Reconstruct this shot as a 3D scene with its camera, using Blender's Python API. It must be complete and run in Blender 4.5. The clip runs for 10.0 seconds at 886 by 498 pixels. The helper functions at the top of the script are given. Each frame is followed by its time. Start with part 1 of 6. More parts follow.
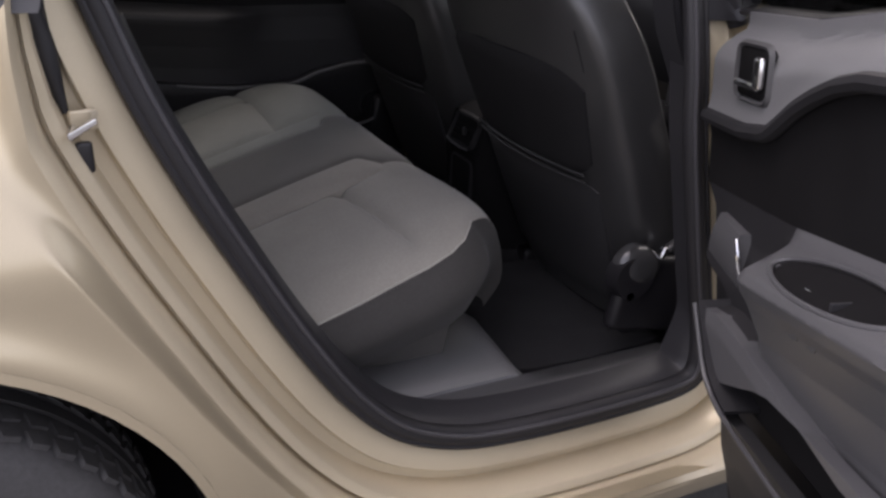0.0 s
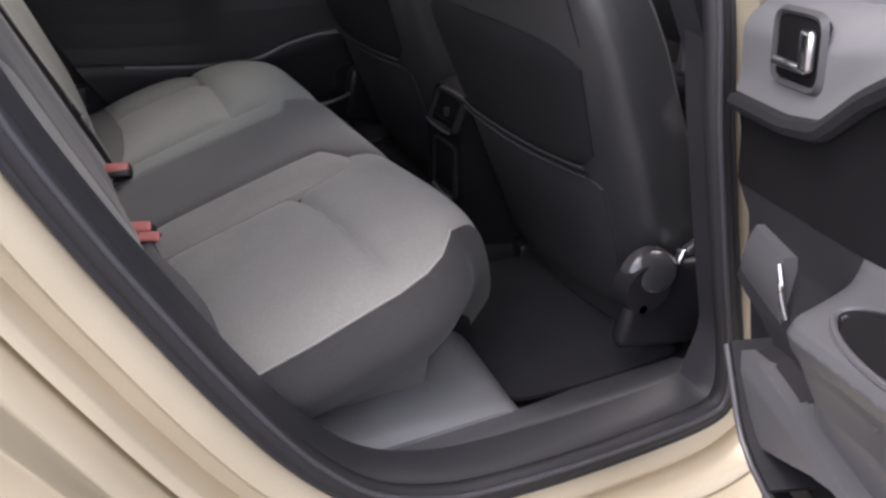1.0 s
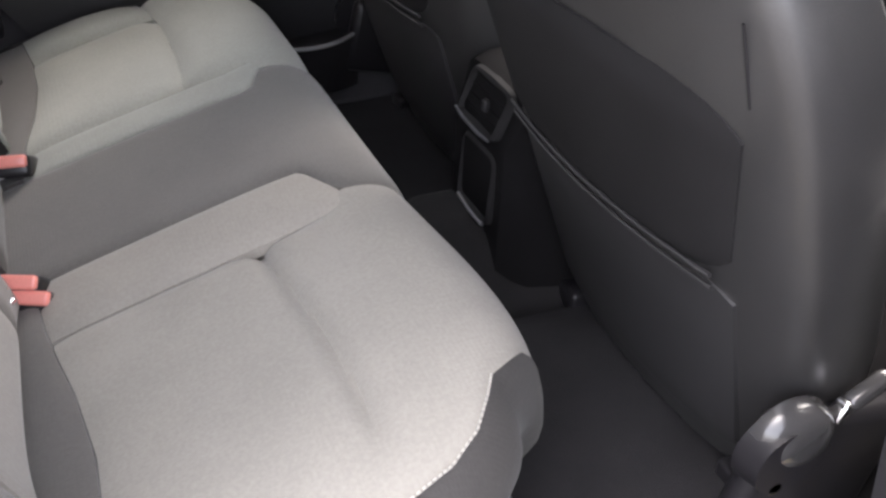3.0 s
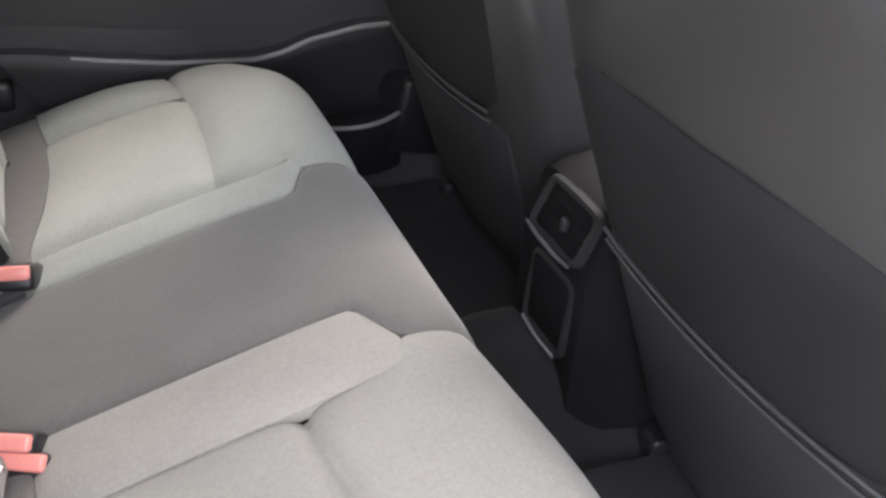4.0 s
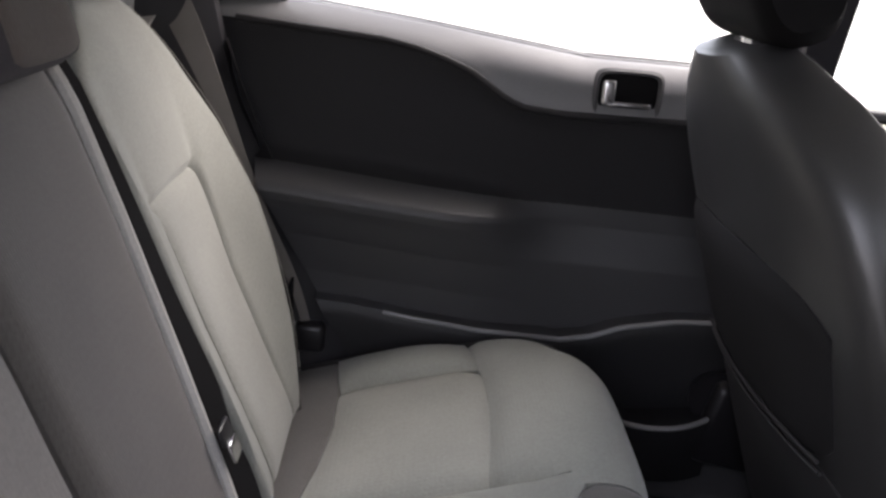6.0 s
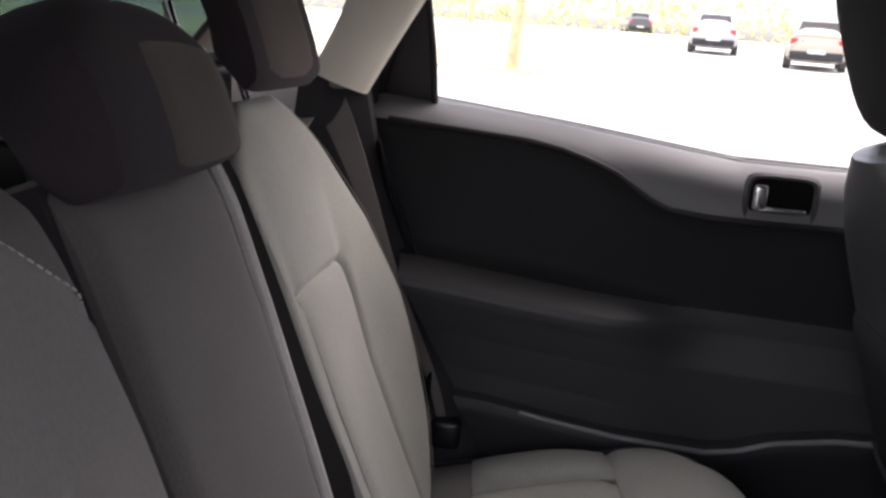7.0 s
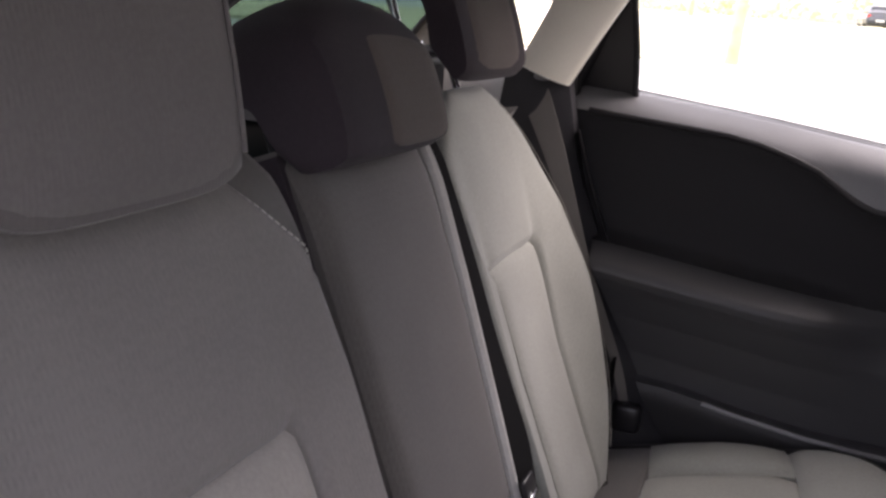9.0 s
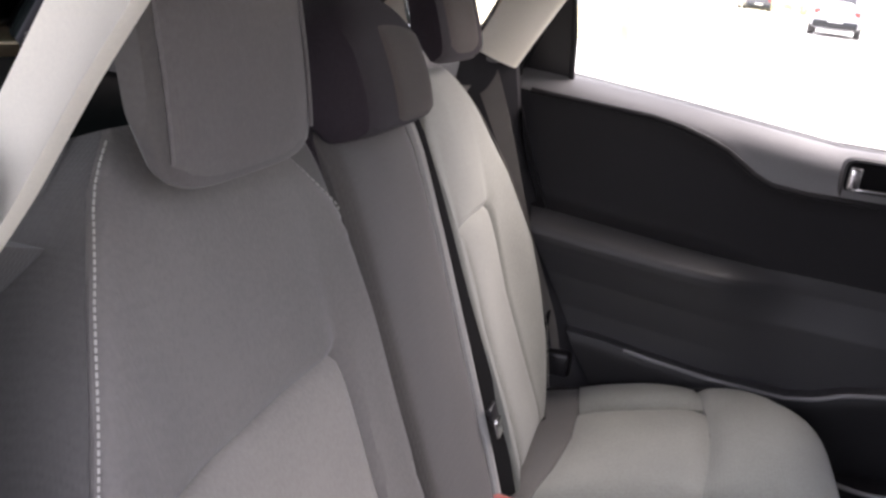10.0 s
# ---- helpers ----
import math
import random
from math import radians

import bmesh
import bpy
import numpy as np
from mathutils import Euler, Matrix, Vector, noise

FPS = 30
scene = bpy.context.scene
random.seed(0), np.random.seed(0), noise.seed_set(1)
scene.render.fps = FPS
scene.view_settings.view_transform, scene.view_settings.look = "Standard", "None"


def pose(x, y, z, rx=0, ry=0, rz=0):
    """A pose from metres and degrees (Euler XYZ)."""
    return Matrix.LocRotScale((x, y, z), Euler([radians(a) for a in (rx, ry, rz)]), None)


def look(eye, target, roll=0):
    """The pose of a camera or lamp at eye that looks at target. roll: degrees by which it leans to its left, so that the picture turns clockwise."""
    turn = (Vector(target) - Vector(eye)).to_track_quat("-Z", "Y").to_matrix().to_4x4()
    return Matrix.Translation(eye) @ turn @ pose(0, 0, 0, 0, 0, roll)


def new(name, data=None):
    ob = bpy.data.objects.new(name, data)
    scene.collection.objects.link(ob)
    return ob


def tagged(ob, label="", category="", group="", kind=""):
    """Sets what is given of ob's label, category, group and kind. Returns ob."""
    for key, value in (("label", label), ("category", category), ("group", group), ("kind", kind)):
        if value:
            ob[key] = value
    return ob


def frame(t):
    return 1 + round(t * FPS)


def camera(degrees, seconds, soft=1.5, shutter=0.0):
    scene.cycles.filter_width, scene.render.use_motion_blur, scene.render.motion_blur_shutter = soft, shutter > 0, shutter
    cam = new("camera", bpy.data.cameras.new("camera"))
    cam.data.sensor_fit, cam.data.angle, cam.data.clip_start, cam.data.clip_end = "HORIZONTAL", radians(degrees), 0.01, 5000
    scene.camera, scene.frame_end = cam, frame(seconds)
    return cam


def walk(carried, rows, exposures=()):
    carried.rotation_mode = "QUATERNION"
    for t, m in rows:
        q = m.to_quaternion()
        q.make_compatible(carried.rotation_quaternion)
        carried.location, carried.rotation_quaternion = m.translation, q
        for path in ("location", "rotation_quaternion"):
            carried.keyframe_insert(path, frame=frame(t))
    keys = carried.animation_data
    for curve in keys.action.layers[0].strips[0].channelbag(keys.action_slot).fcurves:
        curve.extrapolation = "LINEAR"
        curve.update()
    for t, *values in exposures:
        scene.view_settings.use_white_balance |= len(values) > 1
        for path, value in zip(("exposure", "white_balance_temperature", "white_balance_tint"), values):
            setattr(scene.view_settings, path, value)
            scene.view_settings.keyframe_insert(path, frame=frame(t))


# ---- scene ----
cam = camera(51.9, 10.0, 2.7)
PATH = [
    (0, (-0.127, -1.814, 1.205), (0.658, -0.16, 0.4), 1.0),
    (0.5, (-0.081, -1.713, 1.213), (0.82, -0.128, 0.392), 1.1),
    (1, (0.033, -1.591, 1.182), (0.782, 0.032, 0.286), -1.4),
    (1.5, (0.111, -1.443, 1.168), (0.823, 0.174, 0.23), -0.2),
    (2, (0.119, -1.254, 1.174), (0.956, 0.259, 0.169), 2.4),
    (3.3, (0.266, -1.001, 1.154), (0.935, 0.503, 0.018), 2.5),
    (3.5, (0.272, -0.95, 1.141), (0.979, 0.553, 0.028), 3.7),
    (4, (0.254, -0.835, 1.16), (0.945, 0.714, 0.101), 4.3),
    (4.5, (0.291, -0.767, 1.163), (0.811, 0.884, 0.161), 3.4),
    (5, (0.283, -0.73, 1.17), (0.615, 1.032, 0.284), 4.3),
    (5.5, (0.298, -0.71, 1.186), (0.457, 1.124, 0.403), 3.9),
    (5.7, (0.284, -0.702, 1.185), (0.422, 1.16, 0.465), 4.7),
    (7, (0.295, -0.699, 1.193), (0.028, 1.227, 0.726), 4.6),
    (7.5, (0.312, -0.695, 1.195), (-0.08, 1.224, 0.788), 5.5),
    (8, (0.316, -0.709, 1.193), (-0.251, 1.151, 0.726), 5.6),
    (8.5, (0.343, -0.747, 1.191), (-0.391, 1.04, 0.674), 4.4),
    (9, (0.327, -0.771, 1.198), (-0.361, 1.035, 0.68), 4.9),
    (9.5, (0.31, -0.828, 1.197), (-0.354, 0.965, 0.612), 6.2),
    (10, (0.274, -0.957, 1.219), (-0.176, 0.91, 0.66), 7.5),
]

# white balance and brightness on the way
EXPOSURES = [(0.0, 1.15, 6500, 21), (0.5, 1.9, 6400, 20), (1.0, 2.15, 6400, 20), (2.0, 2.95, 6600, 18), (3.5, 3.30, 6600, 16), (4.0, 3.65, 6600, 15), (4.5, 3.42, 6600, 16), (5.0, 3.10, 6650, 17), (5.5, 2.9, 6550, 18), (6.3, 2.45, 6500, 20), (7.0, 2.05, 6500, 23), (7.5, 1.55, 6400, 24), (8.0, 1.22, 6400, 25), (8.7, 2.12, 6500, 26), (9.5, 2.68, 6600, 25), (10.0, 2.85, 6500, 24)]
walk(cam, [(t, look(eye, target, roll)) for t, eye, target, roll in PATH], EXPOSURES)

# ---- daylight ----
world = bpy.data.worlds.new("sky")
scene.world = world
world.use_nodes = True
wn = world.node_tree
sky = wn.nodes.new("ShaderNodeTexSky")
sky.sky_type = 'NISHITA'
sky.sun_disc = False
sky.sun_elevation = radians(70)
sky.sun_rotation = radians(-80)
sky.dust_density = 3.0
sky.air_density = 1.0
pale = wn.nodes.new("ShaderNodeHueSaturation")
pale.inputs["Saturation"].default_value = 0.35
wn.links.new(sky.outputs[0], pale.inputs["Color"])
wn.links.new(pale.outputs[0], wn.nodes["Background"].inputs[0])
wn.nodes["Background"].inputs[1].default_value = 0.17
sun_data = bpy.data.lights.new("sun", 'SUN')
sun_data.energy = 1.4
sun_data.angle = radians(50)
sun_data.color = (1.0, 0.95, 0.87)
sun = new("sun", sun_data)
sun.matrix_world = look((4.6, 3.2, 5.0), (0, 0, 0))


# ---- materials ----
def links_of(name):
    m = bpy.data.materials.new(name)
    m.use_nodes = True
    nt = m.node_tree
    return m, nt, nt.nodes["Principled BSDF"]


def noise_node(nt, scale, detail=3.0, rough=0.55):
    tc = nt.nodes.new("ShaderNodeTexCoord")
    n = nt.nodes.new("ShaderNodeTexNoise")
    n.inputs["Scale"].default_value = scale
    n.inputs["Detail"].default_value = detail
    n.inputs["Roughness"].default_value = rough
    nt.links.new(tc.outputs["Object"], n.inputs["Vector"])
    return n


def surface(name, colour, rough=0.6, metal=0.0, grain=300.0, bump=0.15, vary=0.12, blotch=6.0, coat=0.0, sheen=0.0, spec=0.5, depth=0.0006):
    """Two scales of variation: broad blotches in colour, fine grain in relief and roughness."""
    m, nt, b = links_of(name)
    big = noise_node(nt, blotch, 3.0)
    fine = noise_node(nt, grain, 2.0)
    mixv = nt.nodes.new("ShaderNodeMath")
    mixv.operation = 'MULTIPLY_ADD'
    nt.links.new(fine.outputs["Fac"], mixv.inputs[0])
    mixv.inputs[1].default_value = 0.6
    nt.links.new(big.outputs["Fac"], mixv.inputs[2])
    ramp = nt.nodes.new("ShaderNodeValToRGB")
    lo = [max(0.0, c * (1 - vary)) for c in colour]
    hi = [min(1.0, c * (1 + vary)) for c in colour]
    ramp.color_ramp.elements[0].position = 0.45
    ramp.color_ramp.elements[1].position = 1.15 - 0.1
    ramp.color_ramp.elements[0].color = (*lo, 1)
    ramp.color_ramp.elements[1].color = (*hi, 1)
    nt.links.new(mixv.outputs[0], ramp.inputs[0])
    nt.links.new(ramp.outputs[0], b.inputs["Base Color"])
    rr = nt.nodes.new("ShaderNodeMapRange")
    rr.inputs["To Min"].default_value = max(0.02, rough - 0.08)
    rr.inputs["To Max"].default_value = min(1.0, rough + 0.08)
    nt.links.new(big.outputs["Fac"], rr.inputs["Value"])
    nt.links.new(rr.outputs[0], b.inputs["Roughness"])
    b.inputs["Metallic"].default_value = metal
    b.inputs["Coat Weight"].default_value = coat
    b.inputs["Coat Roughness"].default_value = 0.08
    b.inputs["Sheen Weight"].default_value = sheen
    b.inputs["Specular IOR Level"].default_value = spec
    if bump > 0:
        bp = nt.nodes.new("ShaderNodeBump")
        bp.inputs["Strength"].default_value = bump
        bp.inputs["Distance"].default_value = depth
        nt.links.new(fine.outputs["Fac"], bp.inputs["Height"])
        nt.links.new(bp.outputs[0], b.inputs["Normal"])
    return m


def woven(name, colour, rough=0.9, pitch=420.0, vary=0.07, sheen=0.25):
    """Cloth: a fine cross weave in relief and tone, with soft wear blotches."""
    m, nt, b = links_of(name)
    tc = nt.nodes.new("ShaderNodeTexCoord")
    waves = []
    for axis in ('X', 'Y'):
        w = nt.nodes.new("ShaderNodeTexWave")
        w.bands_direction = axis
        w.inputs["Scale"].default_value = pitch / 6.28
        w.inputs["Distortion"].default_value = 1.5
        w.inputs["Detail"].default_value = 1.0
        nt.links.new(tc.outputs["Object"], w.inputs["Vector"])
        waves.append(w)
    mul = nt.nodes.new("ShaderNodeMath")
    mul.operation = 'MULTIPLY'
    nt.links.new(waves[0].outputs["Fac"], mul.inputs[0])
    nt.links.new(waves[1].outputs["Fac"], mul.inputs[1])
    big = noise_node(nt, 9.0, 4.0)
    fleck = noise_node(nt, 240.0, 2.0)
    add = nt.nodes.new("ShaderNodeMath")
    add.operation = 'ADD'
    nt.links.new(big.outputs["Fac"], add.inputs[0])
    nt.links.new(fleck.outputs["Fac"], add.inputs[1])
    ramp = nt.nodes.new("ShaderNodeValToRGB")
    ramp.color_ramp.elements[0].position = 0.65
    ramp.color_ramp.elements[1].position = 1.0
    ramp.color_ramp.elements[0].color = (*[c * (1 - vary) for c in colour], 1)
    ramp.color_ramp.elements[1].color = (*[min(1, c * (1 + vary)) for c in colour], 1)
    half = nt.nodes.new("ShaderNodeMath")
    half.operation = 'MULTIPLY'
    half.inputs[1].default_value = 0.82
    nt.links.new(add.outputs[0], half.inputs[0])
    nt.links.new(half.outputs[0], ramp.inputs[0])
    nt.links.new(ramp.outputs[0], b.inputs["Base Color"])
    b.inputs["Roughness"].default_value = rough
    b.inputs["Sheen Weight"].default_value = sheen
    b.inputs["Specular IOR Level"].default_value = 0.2
    bp = nt.nodes.new("ShaderNodeBump")
    bp.inputs["Strength"].default_value = 0.25
    bp.inputs["Distance"].default_value = 0.0006
    nt.links.new(mul.outputs[0], bp.inputs["Height"])
    nt.links.new(bp.outputs[0], b.inputs["Normal"])
    return m


def glass(name, tint, rough=0.02):
    """Thin tinted pane: mostly clear, with a gloss that grows at grazing angles."""
    m, nt, b = links_of(name)
    out = nt.nodes["Material Output"]
    clear = nt.nodes.new("ShaderNodeBsdfTransparent")
    clear.inputs[0].default_value = (*tint, 1)
    gloss = nt.nodes.new("ShaderNodeBsdfGlossy")
    gloss.inputs["Roughness"].default_value = rough
    fr = nt.nodes.new("ShaderNodeFresnel")
    fr.inputs["IOR"].default_value = 1.45
    mx = nt.nodes.new("ShaderNodeMixShader")
    nt.links.new(fr.outputs[0], mx.inputs[0])
    nt.links.new(clear.outputs[0], mx.inputs[1])
    nt.links.new(gloss.outputs[0], mx.inputs[2])
    nt.links.new(mx.outputs[0], out.inputs[0])
    return m


M_PAINT = surface("champagne_paint", (0.56, 0.475, 0.33), 0.30, 0.6, 900, 0.03, 0.06, 2.0, coat=0.6)
M_PAINT_IN = surface("champagne_paint_matt", (0.60, 0.515, 0.365), 0.40, 0.3, 700, 0.05, 0.07, 5.0, coat=0.25)
M_CLOTH_LIGHT = woven("light_seat_cloth", (0.345, 0.323, 0.284))
# near backrest: darker cover tone, with the doorway's shade put into both cloths
M_TAUPE_SHADED = woven("grey_brown_shaded_backrest_cloth", (0.20, 0.186, 0.172))
M_NEAR_SHADED = woven("beige_shaded_backrest_insert", (0.315, 0.295, 0.265), pitch=300.0)
M_CLOTH_CENTRE = woven("charcoal_middle_backrest_cloth", (0.115, 0.106, 0.098), pitch=500.0)
# left seat's insert and seat cloth, cooled to imitate greenish window light
M_PAD_COOL_LIT = woven("cool_lit_insert_cloth", (0.343, 0.348, 0.310), pitch=300.0)
M_CLOTH_COOL_LIT = woven("cool_lit_seat_cloth", (0.323, 0.331, 0.296))
# far backrest: darkened copies of the pale seat cloths, imitating shade on it
M_REST_SHADED = woven("pale_grey_shaded_backrest_cloth", (0.282, 0.286, 0.256))
M_REST_PAD_SHADED = woven("pale_shaded_backrest_insert", (0.302, 0.304, 0.272), pitch=300.0)
M_CLOTH_SEAT = woven("beige_seat_insert_cloth", (0.348, 0.330, 0.290))
M_CLOTH_BENCH = woven("charcoal_bench_cloth", (0.149, 0.142, 0.130), pitch=500.0)
M_CLOTH_DARK = woven("charcoal_seat_cloth", (0.118, 0.112, 0.105), pitch=500.0)
M_CLOTH_SIDE = woven("dark_charcoal_facing_cloth", (0.060, 0.057, 0.054), pitch=500.0, sheen=0.12)
M_CLOTH_MID = woven("grey_seat_cloth", (0.134, 0.127, 0.117), pitch=500.0)
M_CLOTH_BLACK = woven("black_headrest_cloth", (0.038, 0.030, 0.035), pitch=520.0, sheen=0.06)
M_CLOTH_FACE = woven("brown_grey_headrest_cloth", (0.100, 0.082, 0.073), pitch=500.0, sheen=0.1)
M_CLOTH_HEAD = woven("grey_brown_headrest_cloth", (0.155, 0.143, 0.135), pitch=500.0, sheen=0.15)
M_LIGHT_PIPING = woven("pale_edge_piping_cloth", (0.44, 0.43, 0.40), pitch=500.0)
M_LEATHERETTE = surface("dark_leatherette", (0.031, 0.030, 0.031), 0.47, 0, 420, 0.25, 0.15, 5.0, spec=0.8)
M_SHELL = surface("dark_grey_seat_back_leatherette", (0.037, 0.036, 0.036), 0.37, 0, 420, 0.25, 0.15, 5.0, spec=1.0)
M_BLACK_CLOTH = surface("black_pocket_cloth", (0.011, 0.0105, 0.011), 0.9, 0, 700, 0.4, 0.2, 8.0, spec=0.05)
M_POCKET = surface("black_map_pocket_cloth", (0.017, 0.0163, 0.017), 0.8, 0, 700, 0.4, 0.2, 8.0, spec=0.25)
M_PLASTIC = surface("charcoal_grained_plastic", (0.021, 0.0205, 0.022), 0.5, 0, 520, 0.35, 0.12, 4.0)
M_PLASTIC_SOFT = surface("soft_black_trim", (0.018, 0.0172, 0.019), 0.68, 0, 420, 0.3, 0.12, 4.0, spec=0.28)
M_PLASTIC_GREY = surface("grey_grained_plastic", (0.06, 0.059, 0.061), 0.45, 0, 520, 0.3, 0.1, 4.0)
M_DOOR_TOP = surface("grey_soft_door_trim", (0.165, 0.164, 0.168), 0.34, 0, 480, 0.3, 0.1, 4.0)
# one armrest plastic with light painted in: open door's tone lit, closed door's shaded
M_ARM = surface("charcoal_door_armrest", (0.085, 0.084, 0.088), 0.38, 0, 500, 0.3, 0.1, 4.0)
M_ARM_SHADED = surface("shaded_charcoal_door_armrest", (0.050, 0.049, 0.052), 0.44, 0, 500, 0.3, 0.1, 4.0, spec=0.6)
M_RUBBER = surface("black_rubber", (0.018, 0.017, 0.019), 0.55, 0, 260, 0.2, 0.15, 6.0)
M_RIB_GLINT = surface("seal_rib_highlight", (0.055, 0.053, 0.058), 0.45, 0, 260, 0.2, 0.15, 6.0)
M_CARPET = surface("charcoal_carpet", (0.020, 0.019, 0.0195), 0.95, 0, 650, 0.9, 0.25, 12.0, spec=0.2, sheen=0.04, depth=0.002)
M_MAT = surface("charcoal_floor_mat", (0.023, 0.022, 0.0235), 0.95, 0, 500, 0.9, 0.25, 14.0, spec=0.2, sheen=0.04, depth=0.002)
M_PILLAR = surface("pale_grey_pillar_trim", (0.90, 0.86, 0.74), 0.5, 0, 500, 0.2, 0.06, 3.0)
M_HEADLINER = woven("pale_headliner_cloth", (0.50, 0.48, 0.44), pitch=380.0, vary=0.06)
M_CHROME = surface("satin_chrome", (0.75, 0.75, 0.76), 0.16, 1.0, 200, 0.0, 0.04)
M_RED = surface("red_plastic", (0.90, 0.32, 0.27), 0.15, 0, 300, 0.05, 0.08)
M_BLACK = surface("black_plastic", (0.016, 0.015, 0.017), 0.35, 0, 500, 0.1, 0.1)
M_WEB = surface("black_belt_webbing", (0.010, 0.0095, 0.010), 0.9, 0, 700, 0.4, 0.15, 20.0, spec=0.15, depth=0.001)
M_THREAD = surface("pale_thread", (0.55, 0.53, 0.48), 0.8, 0, 300, 0.0, 0.05)
M_TYRE = surface("tyre_rubber", (0.060, 0.058, 0.058), 0.75, 0, 120, 0.4, 0.25, 9.0, depth=0.002)
M_ALLOY = surface("silver_alloy", (0.55, 0.55, 0.56), 0.3, 0.9, 300, 0.05, 0.05)
M_GLASS = glass("car_glass", (0.95, 0.96, 0.94))
M_GLASS_GREEN = glass("green_tinted_glass", (0.19, 0.25, 0.232))
M_GLASS_DARK = glass("dark_green_privacy_glass", (0.10, 0.14, 0.13))
M_APERTURE = surface("charcoal_opening_trim", (0.028, 0.027, 0.030), 0.45, 0, 520, 0.35, 0.12, 4.0)
M_SILL_TRIM = surface("mid_grey_sill_plastic", (0.072, 0.071, 0.073), 0.42, 0, 520, 0.25, 0.1, 5.0)
M_SILL = surface("pale_grey_sill_plastic", (0.205, 0.203, 0.205), 0.42, 0, 520, 0.25, 0.1, 5.0)
M_DIM = surface("dim_satin_grey", (0.026, 0.0255, 0.028), 0.45, 0.0, 300, 0.05, 0.05, spec=0.35)
M_LIP_GLINT = surface("lip_highlight_grey", (0.20, 0.198, 0.20), 0.35, 0, 520, 0.1, 0.1, 5.0)
M_VENT_GLINT = surface("vent_edge_glint", (0.13, 0.13, 0.14), 0.30, 0.4, 300, 0.05, 0.05)
M_DOME = surface("shiny_grey_hinge_plastic", (0.05, 0.049, 0.05), 0.18, 0.0, 300, 0.05, 0.1, spec=0.8)
M_BELT_GREY = surface("grey_belt_webbing", (0.17, 0.157, 0.142), 0.75, 0, 700, 0.4, 0.1, 20.0, depth=0.001)
M_LABEL = surface("white_label", (0.75, 0.74, 0.72), 0.6, 0, 300, 0.0, 0.05)


# ---- mesh helpers ----
def mesh_of(verts, faces, material, smooth=True, sharp=40):
    me = bpy.data.meshes.new("m")
    me.from_pydata([tuple(v) for v in verts], [], faces)
    me.materials.append(material)
    if smooth:
        me.polygons.foreach_set("use_smooth", [True] * len(me.polygons))
        me.set_sharp_from_angle(angle=radians(sharp))
    me.update()
    return me


def part(name, geo, material, parent=None, label="", smooth=True, sharp=40):
    """geo: (verts, faces) or a bmesh. One mesh object under a thing or a part."""
    if isinstance(geo, tuple):
        me = mesh_of(geo[0], geo[1], material, smooth, sharp)
        bm = bmesh.new()
        bm.from_mesh(me)
    else:
        bm = geo
        me = bpy.data.meshes.new(name)
        me.materials.append(material)
    bmesh.ops.recalc_face_normals(bm, faces=bm.faces[:])
    bm.to_mesh(me)
    bm.free()
    if smooth:
        me.polygons.foreach_set("use_smooth", [True] * len(me.polygons))
        me.set_sharp_from_angle(angle=radians(sharp))
    me.name = name
    ob = new(name, me)
    if parent is not None:
        ob.parent = parent
    if label:
        tagged(ob, label)
    return ob


def thing(name, label, category, place=None, group="", kind=""):
    ob = new(name)
    ob.empty_display_size = 0.1
    if place is not None:
        ob.matrix_world = place
    return tagged(ob, label, category, group, kind)


def patch(func, nu, nv, skirt=None, both=None):
    """A grid of func(u, v). skirt(u, v) gives a second, deeper point for the rim, so that the sheet has body."""
    verts, faces = [], []
    for j in range(nv + 1):
        for i in range(nu + 1):
            verts.append(func(i / nu, j / nv))
    w = nu + 1
    for j in range(nv):
        for i in range(nu):
            a = j * w + i
            faces.append((a, a + 1, a + 1 + w, a + w))
    if skirt:
        rim = [(i, 0) for i in range(nu)] + [(nu, j) for j in range(nv)] + [(nu - i, nv) for i in range(nu)] + [(0, nv - j) for j in range(nv)]
        base = len(verts)
        for i, j in rim:
            verts.append(skirt(i / nu, j / nv))
        n = len(rim)
        for k in range(n):
            i, j = rim[k]
            p, q = rim[(k + 1) % n]
            faces.append((j * w + i, base + k, base + (k + 1) % n, q * w + p))
        faces.append(tuple(range(base + n - 1, base - 1, -1)))
    return verts, faces


def slab(func, nu, nv, back):
    """A grid with an offset back face, closed: back(u, v) is the rear point."""
    verts, faces = [], []
    w, h = nu + 1, nv + 1
    for f in (func, back):
        for j in range(h):
            for i in range(w):
                verts.append(f(i / nu, j / nv))
    o = w * h
    for j in range(nv):
        for i in range(nu):
            a = j * w + i
            faces.append((a, a + 1, a + 1 + w, a + w))
            faces.append((o + a, o + a + w, o + a + 1 + w, o + a + 1))
    rim = [i for i in range(nu)] + [nu + j * w for j in range(nv)] + [nv * w + nu - i for i in range(nu)] + [(nv - j) * w for j in range(nv)]
    n = len(rim)
    for k in range(n):
        a, b = rim[k], rim[(k + 1) % n]
        faces.append((a, o + a, o + b, b))
    return verts, faces


def loft(rings, closed_ring=True, caps=True):
    verts, faces = [], []
    n = len(rings[0])
    for r in rings:
        verts += [tuple(p) for p in r]
    for k in range(len(rings) - 1):
        for i in range(n if closed_ring else n - 1):
            a, b = k * n + i, k * n + (i + 1) % n
            faces.append((a, b, b + n, a + n))
    if caps and closed_ring:
        faces.append(tuple(range(n - 1, -1, -1)))
        m = (len(rings) - 1) * n
        faces.append(tuple(range(m, m + n)))
    return verts, faces


